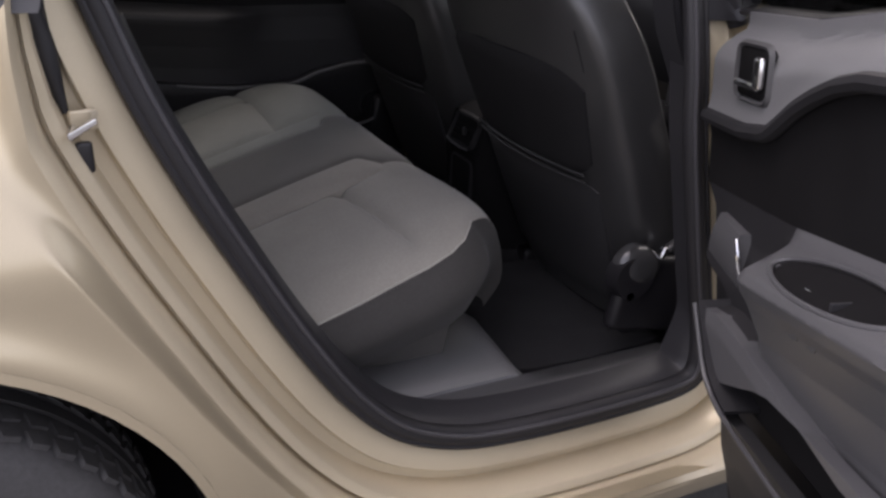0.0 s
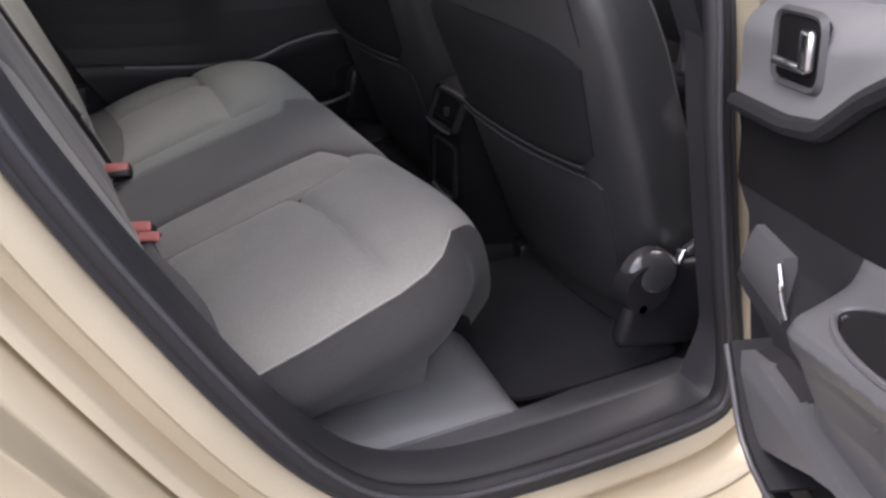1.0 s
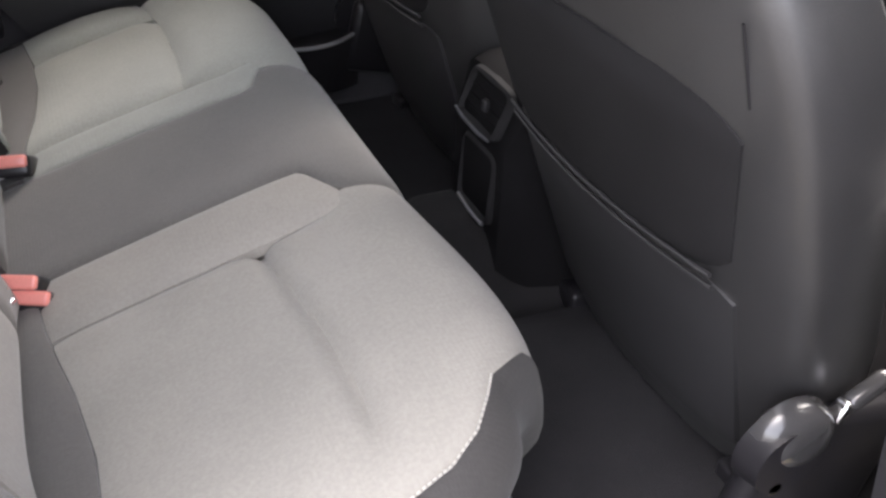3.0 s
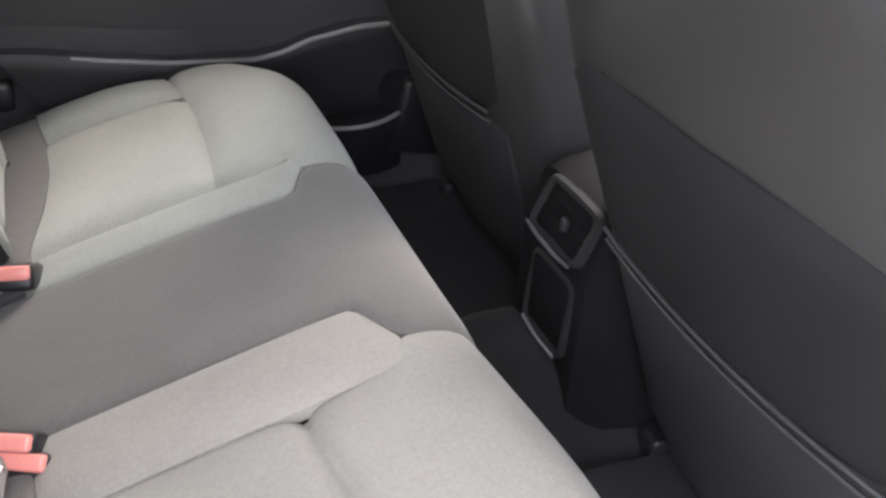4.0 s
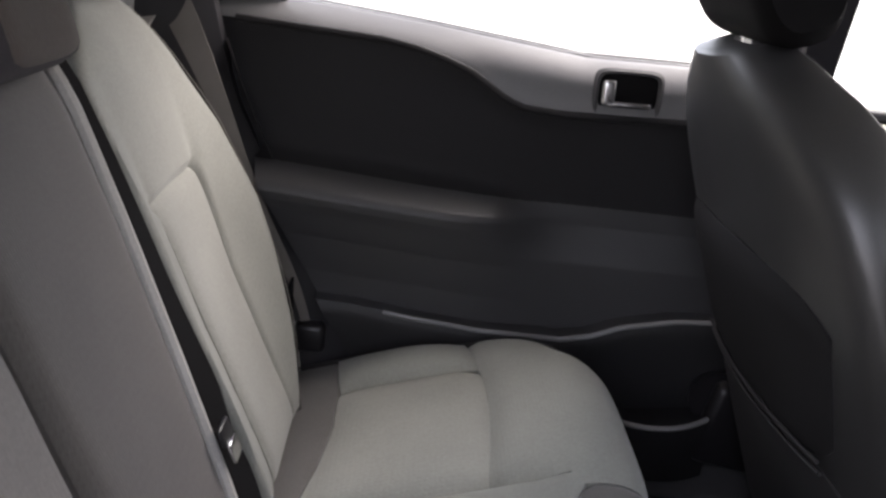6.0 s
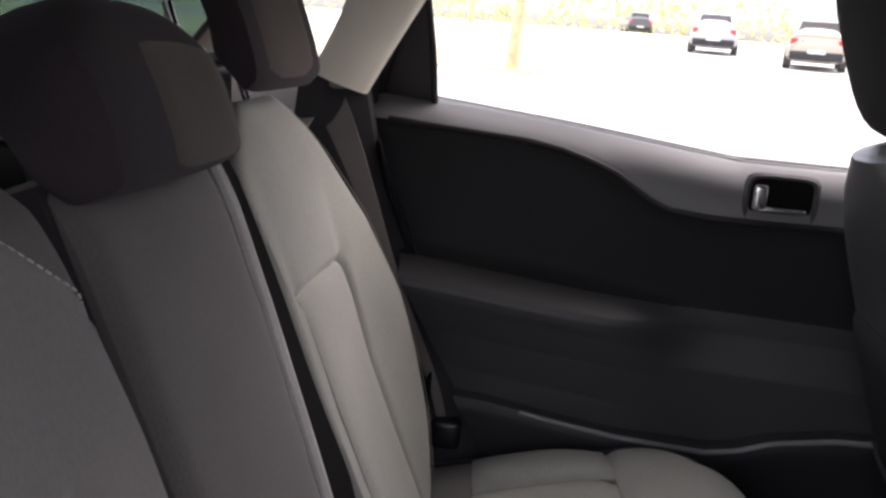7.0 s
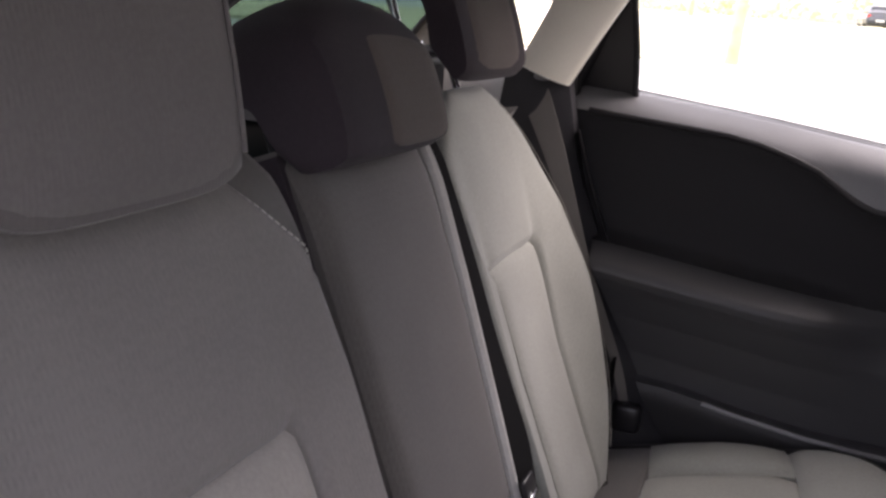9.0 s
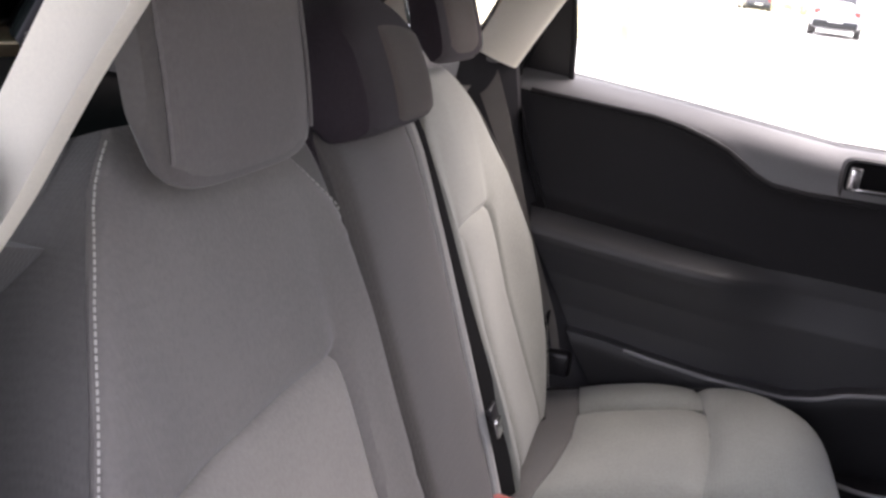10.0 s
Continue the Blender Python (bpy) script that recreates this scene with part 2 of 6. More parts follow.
def tube(points, radius, seg=10, flat=1.0):
    """A round (or flattened) tube along points; radius may be a list."""
    pts = [Vector(p) for p in points]
    rings = []
    up = Vector((0, 0, 1))
    for k, p in enumerate(pts):
        d = (pts[min(k + 1, len(pts) - 1)] - pts[max(k - 1, 0)]).normalized()
        side = d.cross(up)
        if side.length < 0.05:
            side = d.cross(Vector((1, 0, 0)))
        side.normalize()
        nrm = side.cross(d).normalized()
        r = radius[k] if isinstance(radius, (list, tuple)) else radius
        rings.append([p + side * (r * math.cos(2 * math.pi * i / seg)) + nrm * (r * flat * math.sin(2 * math.pi * i / seg)) for i in range(seg)])
    return loft(rings)


def join(*geos):
    verts, faces = [], []
    for v, f in geos:
        o = len(verts)
        verts += list(v)
        faces += [tuple(i + o for i in q) for q in f]
    return verts, faces


def moved(geo, m):
    return [m @ Vector(v) for v in geo[0]], geo[1]


def rbox(cx, cy, cz, sx, sy, sz, r=0.01, seg=3, m=None):
    """A box with rounded edges, sizes in full."""
    bm = bmesh.new()
    bmesh.ops.create_cube(bm, size=1.0)
    bmesh.ops.scale(bm, vec=(sx, sy, sz), verts=bm.verts)
    bmesh.ops.bevel(bm, geom=bm.edges[:], offset=min(r, 0.49 * min(sx, sy, sz)), segments=seg, affect='EDGES', profile=0.5)
    bm.verts.ensure_lookup_table()
    verts = [Vector(v.co) for v in bm.verts]
    bm.verts.index_update()
    faces = [tuple(v.index for v in f.verts) for f in bm.faces]
    bm.free()
    if m is not None:
        verts = [m @ v for v in verts]
    verts = [v + Vector((cx, cy, cz)) for v in verts]
    return verts, faces


def lerp(a, b, t):
    return a + (b - a) * t


def table(x, *pairs):
    return float(np.interp(x, [p[0] for p in pairs], [p[1] for p in pairs]))


def smooth_curve(points, n):
    """Catmull-Rom through points, n samples."""
    P = [np.array(p, float) for p in points]
    P = [2 * P[0] - P[1]] + P + [2 * P[-1] - P[-2]]
    m = len(P) - 3
    out = []
    for k in range(n):
        s = k / (n - 1) * m
        i = min(int(s), m - 1)
        t = s - i
        a, b, c, d = P[i:i + 4]
        out.append(tuple(0.5 * (2 * b + (c - a) * t + (2 * a - 5 * b + 4 * c - d) * t * t + (3 * b - a - 3 * c + d) * t ** 3)))
    return out


def ease(x):
    x = max(0.0, min(1.0, x))
    return x * x * (3 - 2 * x)


def along(points, t):
    s = t * (len(points) - 1)
    i = min(int(s), len(points) - 2)
    f = s - i
    return tuple(lerp(points[i][k], points[i + 1][k], f) for k in range(len(points[0])))


def pillow(u, v, p=10):
    """1 over the middle of a panel, 0 at its seams."""
    return (1 - abs(2 * u - 1) ** p) * (1 - abs(2 * v - 1) ** p)


# ---- rear bench cushion ----
CUSH = smooth_curve([(0.06, 0.500), (0.10, 0.514), (0.20, 0.545), (0.30, 0.575), (0.40, 0.604), (0.46, 0.619), (0.51, 0.627), (0.545, 0.624), (0.570, 0.610), (0.585, 0.583), (0.590, 0.545), (0.588, 0.50), (0.580, 0.45)], 121)
_q = [CUSH[0][0]]
for k in range(1, 121):
    _q.append(_q[-1] + math.dist(CUSH[k], CUSH[k - 1]) / (1.044 if CUSH[k][0] < 0.51 and k < 80 else 1.0))
CQ, CX, CZ = np.array(_q), np.array([p[0] for p in CUSH]), np.array([p[1] for p in CUSH])


def cushion_point(q, y, lift=0.0):
    """A point of the bench's upper skin: q runs forward along the profile (about x on the flat), y across the car."""
    a = abs(y)
    x, z = float(np.interp(q, CQ, CX)), float(np.interp(q, CQ, CZ))
    d = 0.004
    tx, tz = float(np.interp(q + d, CQ, CX) - np.interp(q - d, CQ, CX)), float(np.interp(q + d, CQ, CZ) - np.interp(q - d, CQ, CZ))
    n = math.hypot(tx, tz) or 1.0
    out = max(0.0, a - 0.47)
    z -= (0.9 if y < 0 else lerp(0.15, 0.9, ease((q - 0.28) / 0.14))) * out * out
    x += (0.021 * math.exp(-((a - 0.41) / 0.16) ** 2) * min(1.0, max(0.0, (q - 0.42) / 0.1)) if y < 0 else 0.0)
    x -= (0.45 if y < 0 else 1.0) * max(0.0, a - 0.43) ** 2 * min(1.0, max(0.0, (q - 0.30) / 0.2))
    hollow = -0.008 * math.exp(-((a - 0.36) / 0.14) ** 2) * min(1.0, max(0.0, (0.5 - q) / 0.1))
    lift += hollow
    return (x - tz / n * lift, y, z + tx / n * lift)


def inner_line(q):
    return table(q, (0.0, 0.130), (0.474, 0.127), (0.500, 0.188), (0.60, 0.195), (0.75, 0.20))


def stitch_line(q):
    return table(q, (0.0, 0.625), (0.20, 0.625), (0.30, 0.624), (0.43, 0.618), (0.474, 0.606), (0.500, 0.586), (0.515, 0.558), (0.524, 0.536), (0.54, 0.526), (0.57, 0.505), (0.75, 0.49))


def strip_front(a):
    """Where the dark strip along the backrest ends; it bows forward in the middle of each seat."""
    return table(a, (0.10, 0.162), (0.22, 0.168), (0.32, 0.186), (0.42, 0.197), (0.52, 0.196), (0.64, 0.184))


def pad_front(a):
    return 0.393 + 0.012 * math.sin(min(1.0, max(0.0, (a - 0.2) / 0.33)) * math.pi * 0.75)


def cushion_panel(q0, q1, a0, a1, side, puff=0.007, nu=14, nv=18, p=10, sink=0.002, folds=(0, 0, 0, 0), wide=0.015, dent=None):
    """A sewn panel between two cross lines q0(a), q1(a) and two long lines a0(q), a1(q); folds: depth of the soft
    groove along the inner, outer, rear and front edge, a number or a function of the way along that edge; dent: depth at q, a."""
    def deep(k, w):
        return folds[k](w) if callable(folds[k]) else folds[k]

    def crowd(w):
        return lerp(w, 0.5 - 0.5 * math.cos(math.pi * w), 0.85)

    def fold(u, v):
        across = abs(a1(0.4) - a0(0.4))
        length = abs((q1(0.4) if callable(q1) else q1) - (q0(0.4) if callable(q0) else q0))
        near = lambda d: math.exp(-(d / wide) ** 1.5)
        return deep(0, v) * near(u * across) + deep(1, v) * near((1 - u) * across) + deep(2, u) * near(v * length) + deep(3, u) * near((1 - v) * length)
    def at(u, v, lift):
        qa, qb = (f if not callable(f) else None for f in (q0, q1))
        mid = (a0(0.45) + a1(0.45)) / 2
        q = lerp(q0(mid) if qa is None else qa, q1(mid) if qb is None else qb, v)
        a = lerp(a0(q), a1(q), u)
        q = lerp(q0(a) if qa is None else qa, q1(a) if qb is None else qb, v)
        return cushion_point(q, side * a, lift - (dent(q, a) if dent else 0.0))
    def skin(u, v):
        u, v = crowd(u), crowd(v)
        return at(u, v, puff * pillow(u, v, p) - sink * (1 - pillow(u, v, 40)) - fold(u, v))
    return patch(skin, nu, nv, lambda u, v: at(crowd(u), crowd(v), -0.022))


SEAM_IN = {-1: 0.224, 1: 0.2045}


def crease_dent(q, a):
    """The right seat's front crease, dying out before the door side."""
    line = table(a, (0.22, 0.394), (0.26, 0.399), (0.30, 0.407), (0.38, 0.418), (0.46, 0.422), (0.56, 0.426))
    depth = 0.017 * (1 - ease((a - 0.48) / 0.10))
    return depth * math.exp(-(abs(q - line) / 0.011) ** 1.3)


bench = thing("rear_bench_cushion", "beige and charcoal cloth rear bench cushion across the cabin", "car seat")
for side, who in ((-1, "right"), (1, "left")):
    fold_in = 0.008
    reach = 0.52 if side < 0 else 0.22
    inside = lambda w: fold_in * (1 - ease((w - reach) / 0.16))
    part("inner_bolster", cushion_panel(strip_front, 0.500, lambda q: inner_line(q) - (0.011 if side > 0 else 0), lambda q: max(SEAM_IN[side] - 0.001, inner_line(q) + 0.004), side, 0.005, 12, 34, 6, 0.0008, (0.0, lambda w: fold_in * (1 - ease((w - 0.82) / 0.16)), 0.002, 0.0)), (M_CLOTH_LIGHT if side < 0 else M_CLOTH_COOL_LIT), bench)
    if side < 0:
        part("seat_insert", cushion_panel(strip_front, 0.66, lambda q: lerp(SEAM_IN[-1], 0.190, ease((q - 0.485) / 0.03)), stitch_line, side, 0.003, 76, 170, 6, 0.0, (lambda w: 1.3 * inside(w), 0.0, 0.003, 0.0), 0.016, crease_dent), M_CLOTH_SEAT, bench, "pale cloth seat face with a short crease")
    else:
        part("seat_insert", cushion_panel(strip_front, pad_front, lambda q: 0.2045, lambda q: 0.5232, side, 0.007, 40, 36, 4.0, 0.0, (fold_in, 0.010, 0.003, 0.010), 0.018), M_PAD_COOL_LIT, bench, "pale woven cloth insert")
        part("front_bolster", cushion_panel(lambda a: pad_front(a) + 0.0006, 0.66, lambda q: 0.206 if q < 0.500 else inner_line(q) - 0.010, stitch_line, side, 0.007, 40, 40, 4.0, 0.0, (inside, 0.0, 0.010, 0.0), 0.018), M_CLOTH_COOL_LIT, bench, "beige cloth front roll")
        part("outer_bolster", cushion_panel(strip_front, pad_front, lambda q: 0.5238, stitch_line, side, 0.009, 16, 28, 4.0, 0.0, (0.010, 0.0, 0.002, 0.003), 0.018), M_CLOTH_COOL_LIT, bench)
    part("rear_strip", cushion_panel(0.075, lambda a: strip_front(a) - 0.001, lambda q: 0.131, lambda q: 0.612, side, 0.004, 28, 10, 6, 0.0006), M_CLOTH_MID, bench, "charcoal cloth strip")

    # the dark side facing follows the stitched edge round the corner
    run = [(q, stitch_line(q)) for q in [0.09 + 0.013 * k for k in range(27)]]
    run += [(q, stitch_line(q)) for q in (0.445, 0.46, 0.474, 0.487, 0.500, 0.508, 0.515, 0.520, 0.524, 0.532, 0.540, 0.552, 0.566, 0.582, 0.60, 0.62, 0.64)]
    tops = [Vector(cushion_point(q, side * a, 0.001)) for q, a in run]
    rings = []
    for k, p in enumerate(tops):
        t = k / (len(tops) - 1)
        turn = table(t, (0, 1.5708), (0.62, 1.52), (0.70, 1.30), (0.78, 0.95), (0.86, 0.60), (1, 0.35))
        out = Vector((math.cos(turn), side * math.sin(turn), 0))
        reach = table(t, (0, 0.026), (0.6, 0.030), (0.78, 0.040), (0.86, 0.022), (1, 0.010))
        low = table(t, (0, 0.425), (0.35, 0.44), (0.65, 0.475), (0.78, 0.495), (0.88, 0.47), (1, 0.43))
        row = []
        for s in range(13):
            w = s / 12
            ang = w * 2.5
            bulge = reach * math.sin(min(ang, 1.5708)) - 0.035 * max(0.0, ang - 1.5708) ** 1.3
            z = p.z + 0.003 * math.sin(min(1, w * 6) * math.pi) - (p.z - low) * (0.5 * w ** 1.8 + 0.5 * w)
            q = p + out * bulge
            row.append((q.x, q.y, z))
        rings.append(row)
    part("side_facing", loft(rings, False), M_CLOTH_SIDE, bench, "charcoal cloth side facing")

    # pale running stitches on the seam
    dashes = []
    for k in range(2, 35):
        a, b = tops[k], tops[k + 1]
        for s in range(3):
            p0, p1 = a.lerp(b, s / 3 + 0.04), a.lerp(b, s / 3 + 0.24)
            dashes.append(tube([p0 + Vector((0, 0, 0.0028)), p1 + Vector((0, 0, 0.0028))], 0.0013, 5))
    if side < 0:
        part("stitching", join(*dashes), M_THREAD, bench, "pale running stitches")["kind"] = "stuff"
part("centre_panel", cushion_panel(0.075, 0.66, lambda q: -inner_line(q), lambda q: inner_line(q) - 0.011, 1, 0.006, 26, 46, 14), M_CLOTH_BENCH, bench, "charcoal cloth centre panel")
part("seat_base", slab(lambda u, v: (lerp(0.06, 0.51, v), lerp(-0.56, 0.56, u), lerp(0.45, 0.57, v)), 8, 4, lambda u, v: (lerp(0.06, 0.47, v), lerp(-0.54, 0.54, u), 0.335)), M_CLOTH_DARK, bench)

# ---- rear backrests ----
BN = Vector((0.9239, 0, 0.3827))
BU = Vector((-0.3827, 0, 0.9239))
B0 = Vector((0.111, 0, 0.618))


def back_point(s, y, lift=0.0):
    """s runs up the backrest, lift towards its front."""
    p = B0 + BU * s + BN * lift
    return (p.x, y, p.z)


def back_panel(s0, s1, y0, y1, shape, puff=0.007, nu=12, nv=24, p=10, sink=0.004):
    def at(u, v, lift):
        ym = (y0(0.2) + y1(0.2)) / 2
        s = lerp(s0(ym) if callable(s0) else s0, s1(ym) if callable(s1) else s1, v)
        y = lerp(y0(s), y1(s), u)
        s = lerp(s0(y) if callable(s0) else s0, s1(y) if callable(s1) else s1, v)
        return back_point(s, y, lift + shape(y, s))
    return patch(lambda u, v: at(u, v, puff * pillow(u, v, p) - sink * (1 - pillow(u, v, 40))), nu, nv, lambda u, v: at(u, v, -0.03))


def backrest(name, label, yi, yo, group, inset, cloths):
    """An outer backrest between its inner edge yi and its outer edge yo; the insert starts at inset from the inner edge."""
    side = 1 if yo > 0 else -1
    w = abs(yo - yi)
    ob = thing(name, label, "car seat", group=group)

    def at_a(a):
        return yi + side * a

    def inner(s):
        if side < 0:
            return at_a(table(s, (-0.09, 0.044), (0.0, 0.030), (0.08, 0.008), (0.14, 0.0), (0.37, 0.0), (0.408, 0.015), (0.448, 0.053), (0.473, 0.080), (0.488, 0.095), (0.525, 0.165)))
        return at_a(table(s, (0.36, 0.0), (0.40, 0.010), (0.43, 0.024), (0.45, 0.038), (0.47, 0.062), (0.49, 0.092), (0.525, 0.165)))

    def outer(s):
        if side > 0:
            return at_a(w - table(s, (-0.1, 0.170), (-0.03, 0.128), (0.03, 0.096), (0.1, 0.068), (0.2, 0.038), (0.32, 0.06), (0.42, 0.115), (0.50, 0.165), (0.54, 0.185)))
        return at_a(w - table(s, (-0.1, 0.035), (0.0, 0.012), (0.2, 0.02), (0.32, 0.06), (0.42, 0.117), (0.452, 0.139), (0.473, 0.155), (0.488, 0.170), (0.501, 0.187), (0.516, 0.210), (0.54, 0.25)))

    def shape(y, s):
        a = abs(y - yi)
        edge_i = math.exp(-(a / 0.05) ** 2)
        bolster = math.exp(-((a - (w - 0.075)) / 0.075) ** 2)
        hollow = -0.012 * math.exp(-((a - w * 0.48) / 0.12) ** 2) * max(0, 1 - abs(s - 0.15) / 0.3)
        crown = -1.9 * max(0.0, s - 0.42) ** 2
        fall = -2.2 * max(0.0, a - (w - 0.05)) ** 2
        return 0.012 * edge_i * max(0.0, 1 - max(0, s - 0.3) / 0.25) + 0.022 * bolster * max(0.0, 1 - max(0.0, s - 0.2) / 0.35) + hollow + crown + fall - 1.3 * max(0, 0.022 - a)

    seam = 0.294 if side > 0 else 0.283
    pi_a = lambda s: inset + 0.02 * max(0, 0.2 - s)
    po_a = lambda s: w - (0.205 if side > 0 else 0.125) + 0.07 * max(0, s)

    def cover(y, s):
        a = abs(y - yi)
        bed = ease((seam - s) / 0.016 + 0.4) * ease((a - pi_a(s)) / 0.016 + 0.4) * ease((po_a(s) - a) / 0.016 + 0.4)
        above = ease((s - seam) / 0.02 + 1) * math.exp(-max(0.0, s - seam) / 0.05)
        crease = math.exp(-((a - po_a(s)) / 0.016) ** 2) + math.exp(-((a - pi_a(s)) / 0.016) ** 2)
        wrinkle = 0.0012 * math.sin(31 * a + 9 * s) * math.sin(17 * s - 6 * a + 1.3)
        return shape(y, s) - 0.016 * bed - 0.006 * above * crease + wrinkle

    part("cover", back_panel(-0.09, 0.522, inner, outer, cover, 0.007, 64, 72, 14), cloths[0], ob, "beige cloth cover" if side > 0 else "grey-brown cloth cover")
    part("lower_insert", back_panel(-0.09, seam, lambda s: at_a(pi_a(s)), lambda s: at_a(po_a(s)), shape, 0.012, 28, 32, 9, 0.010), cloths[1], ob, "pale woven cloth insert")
    def flank(s):
        """The shell's own inner edge, squarer at the shoulder than the sewn face."""
        return at_a(table(s, (-0.09, 0.044), (0.0, 0.030), (0.08, 0.008), (0.14, 0.0), (0.40, 0.0), (0.47, 0.004), (0.50, 0.022), (0.522, 0.05)))
    if side < 0:
        part("edge_piping", tube([back_point(s, inner(s), shape(inner(s), s) - 0.002) for s in [lerp(-0.04, 0.37, k / 20) for k in range(21)]], 0.0036, 6), M_CLOTH_LIGHT, ob, "pale edge piping")
        part("shoulder", back_panel(0.36, 0.520, flank, lambda s: inner(s) + side * 0.012, lambda y, s: -0.009 - 1.9 * max(0.0, s - 0.42) ** 2 - 0.03 * max(0.0, s - 0.46), 0.004, 10, 16, 8), M_CLOTH_MID, ob, "dark cloth shoulder beside the stitched seam")
    # dark shell behind the sewn face
    rings = []
    for k in range(17):
        s = lerp(-0.10, 0.522, k / 16)
        e, n = outer(s), (inner(s) if side > 0 else flank(s))
        d0 = shape(e, s) - 0.004
        dn = min(-0.028, shape(n, s) - 0.022)
        th = 0.12 - 0.10 * max(0.0, (k - 13) / 3) ** 2 * 0.5
        pts = [(n + side * 0.002, dn), (n + side * 0.002, -th)]
        pts += [(lerp(n, e, f), -th) for f in (0.33, 0.66)]
        pts += [(e, -th), (e + side * 0.016, -th * 0.6), (e + side * 0.014, d0 - 0.03), (e + side * 0.004, d0), (e - side * 0.02, d0 - 0.02)]
        pts += [(lerp(e, n, f), dn - 0.012) for f in (0.33, 0.66)]
        rings.append([back_point(s, y, d) for y, d in pts])
    part("back_shell", loft(rings), M_CLOTH_SIDE if side > 0 else M_CLOTH_DARK, ob, "charcoal cloth side and rear")
    dashes = []
    for k in range(130):
        s = lerp(-0.05, 0.515 if side < 0 else 0.50, k / 130)
        a, b = (Vector(back_point(x, outer(x) + side * 0.003, shape(outer(x), x) + 0.002)) for x in (s, s + 0.0027))
        dashes.append(tube([a, b], 0.0009 if side < 0 else 0.0005, 5))
    for k in range(24 if side < 0 else 0):
        s = lerp(0.36, 0.50, k / 24)
        a, b = (Vector(back_point(x, inner(x) + side * 0.009, shape(inner(x) + side * 0.009, x) + 0.0028)) for x in (s, s + 0.0034))
        dashes.append(tube([a, b], 0.0009, 5))
    part("stitching", join(*dashes), M_THREAD, ob, "pale running stitches")["kind"] = "stuff"
    return ob


def headrest(label, y, s0, width, tall=1.0, face_width=0.8, deep=1.0, side_cloth=None, thin=1.0, off=0.0, dome=0.0, rise_to=17.0, slim=0.0):
    """A saddle headrest: a front slab whose top reaches back over the seat."""
    ob = thing("headrest", label, "headrest", group="rear headrests")
    outline = smooth_curve([(0.026, 0.0), (0.044, 0.012), (0.050, 0.07), (0.046, 0.14), (0.028, 0.185), (-0.02, 0.205), (-0.09, 0.195), (-0.135, 0.165), (-0.14, 0.13), (-0.115, 0.115), (-0.07 + 0.6 * slim, 0.118 + 0.2 * slim), (-0.035 + slim, 0.10 + 0.2 * slim), (-0.022 + slim, 0.05), (-0.010 + 0.6 * slim, 0.006), (0.026, 0.0)], 61)[:-1]
    outline = [(q[0] if q[0] > -0.02 else -0.02 + (q[0] + 0.02) * deep, q[1] * tall) for q in outline]
    outline = [(0.05 - (0.05 - q[0]) * thin, q[1]) for q in outline]
    if side_cloth:
        outline = [(q[0], q[1] + 0.9 * max(0.0, 0.044 - q[0]) * max(0.0, 1 - q[1] / 0.09)) for q in outline]
        outline = [(q[0] + 0.18 * q[1], q[1]) for q in outline]
    c = np.mean(np.array(outline), axis=0)
    high = max(q[1] for q in outline)
    low = 0.012 if side_cloth else 0.0
    drop = lambda h, t: h - dome * high * abs(t) ** 2.6 * max(0.0, h / high) ** 2 + low * abs(t) ** 5 * max(0.0, 1 - h / 0.08)
    rings = []
    n = 18
    for k in range(n + 1):
        t = 2 * k / n - 1
        f = (1 - abs(t) ** 5) ** 0.25 if abs(t) < 1 else 0.0
        f = lerp(0.80, 1.0, f)
        if abs(t) >= 0.999:
            f = 0.70
        rings.append([back_point(s0 + drop(c[1] + (q[1] - c[1]) * f, t), y + t * width / 2, c[0] + (q[0] - c[0]) * f) for q in outline])
    part("body", loft(rings), side_cloth or M_CLOTH_BLACK, ob, "dark cloth sides and top")

    def face(u, v):
        i = lerp(3.0 + 1.6 * abs(2 * u - 1) ** 3.5, rise_to, v)
        k = int(i)
        p = np.array(outline[k]) * (1 - (i - k)) + np.array(outline[k + 1]) * (i - k)
        t = lerp(-face_width, face_width, u) + off
        return back_point(s0 + drop(p[1], t), y + t * width / 2, p[0] + 0.004 * pillow(u, v, 8) - 0.001)

    def behind(u, v):
        p = face(u, v)
        return (p[0] - 0.014, p[1], p[2] - 0.005)
    part("front_panel", patch(face, 12, 16, behind), M_CLOTH_FACE if not side_cloth else M_CLOTH_HEAD, ob, "grey-brown cloth front")
    if side_cloth:
        for u in (0.0, 1.0):
            part("piping", tube([tuple(Vector(face(u, 1 - k / 16)) + Vector((0.0015, 0, 0.001))) for k in range(17)], 0.0018, 6), M_CLOTH_HEAD, ob, "grey seam piping")
    for dy in (-0.075, 0.075):
        post = part("post", tube([back_point(s0 - 0.10, y + dy, -0.055), back_point(s0 + 0.05, y + dy, -0.055), back_point(s0 + 0.13, y + dy, -0.05)], 0.006, 10), M_CHROME if tall > 1.4 else M_BLACK, ob, "chrome post" if tall > 1.4 else "black post")
        part("collar", tube([back_point(s0 - 0.045, y + dy, -0.055), back_point(s0 - 0.028, y + dy, -0.055)], 0.014, 12), M_BLACK, post)
    return ob


backrest("folding_rear_seat", "grey-brown and beige cloth outer backrest beside the open door", -0.112, -0.625, "rear backrests", 0.091, (M_TAUPE_SHADED, M_NEAR_SHADED))
backrest("folding_rear_seat", "beige cloth outer backrest beside the closed door", 0.182, 0.638, "rear backrests", 0.065, (M_REST_SHADED, M_REST_PAD_SHADED))

middle = thing("folding_rear_seat", "narrow charcoal cloth middle backrest with a belt slot", "car seat", group="rear backrests")


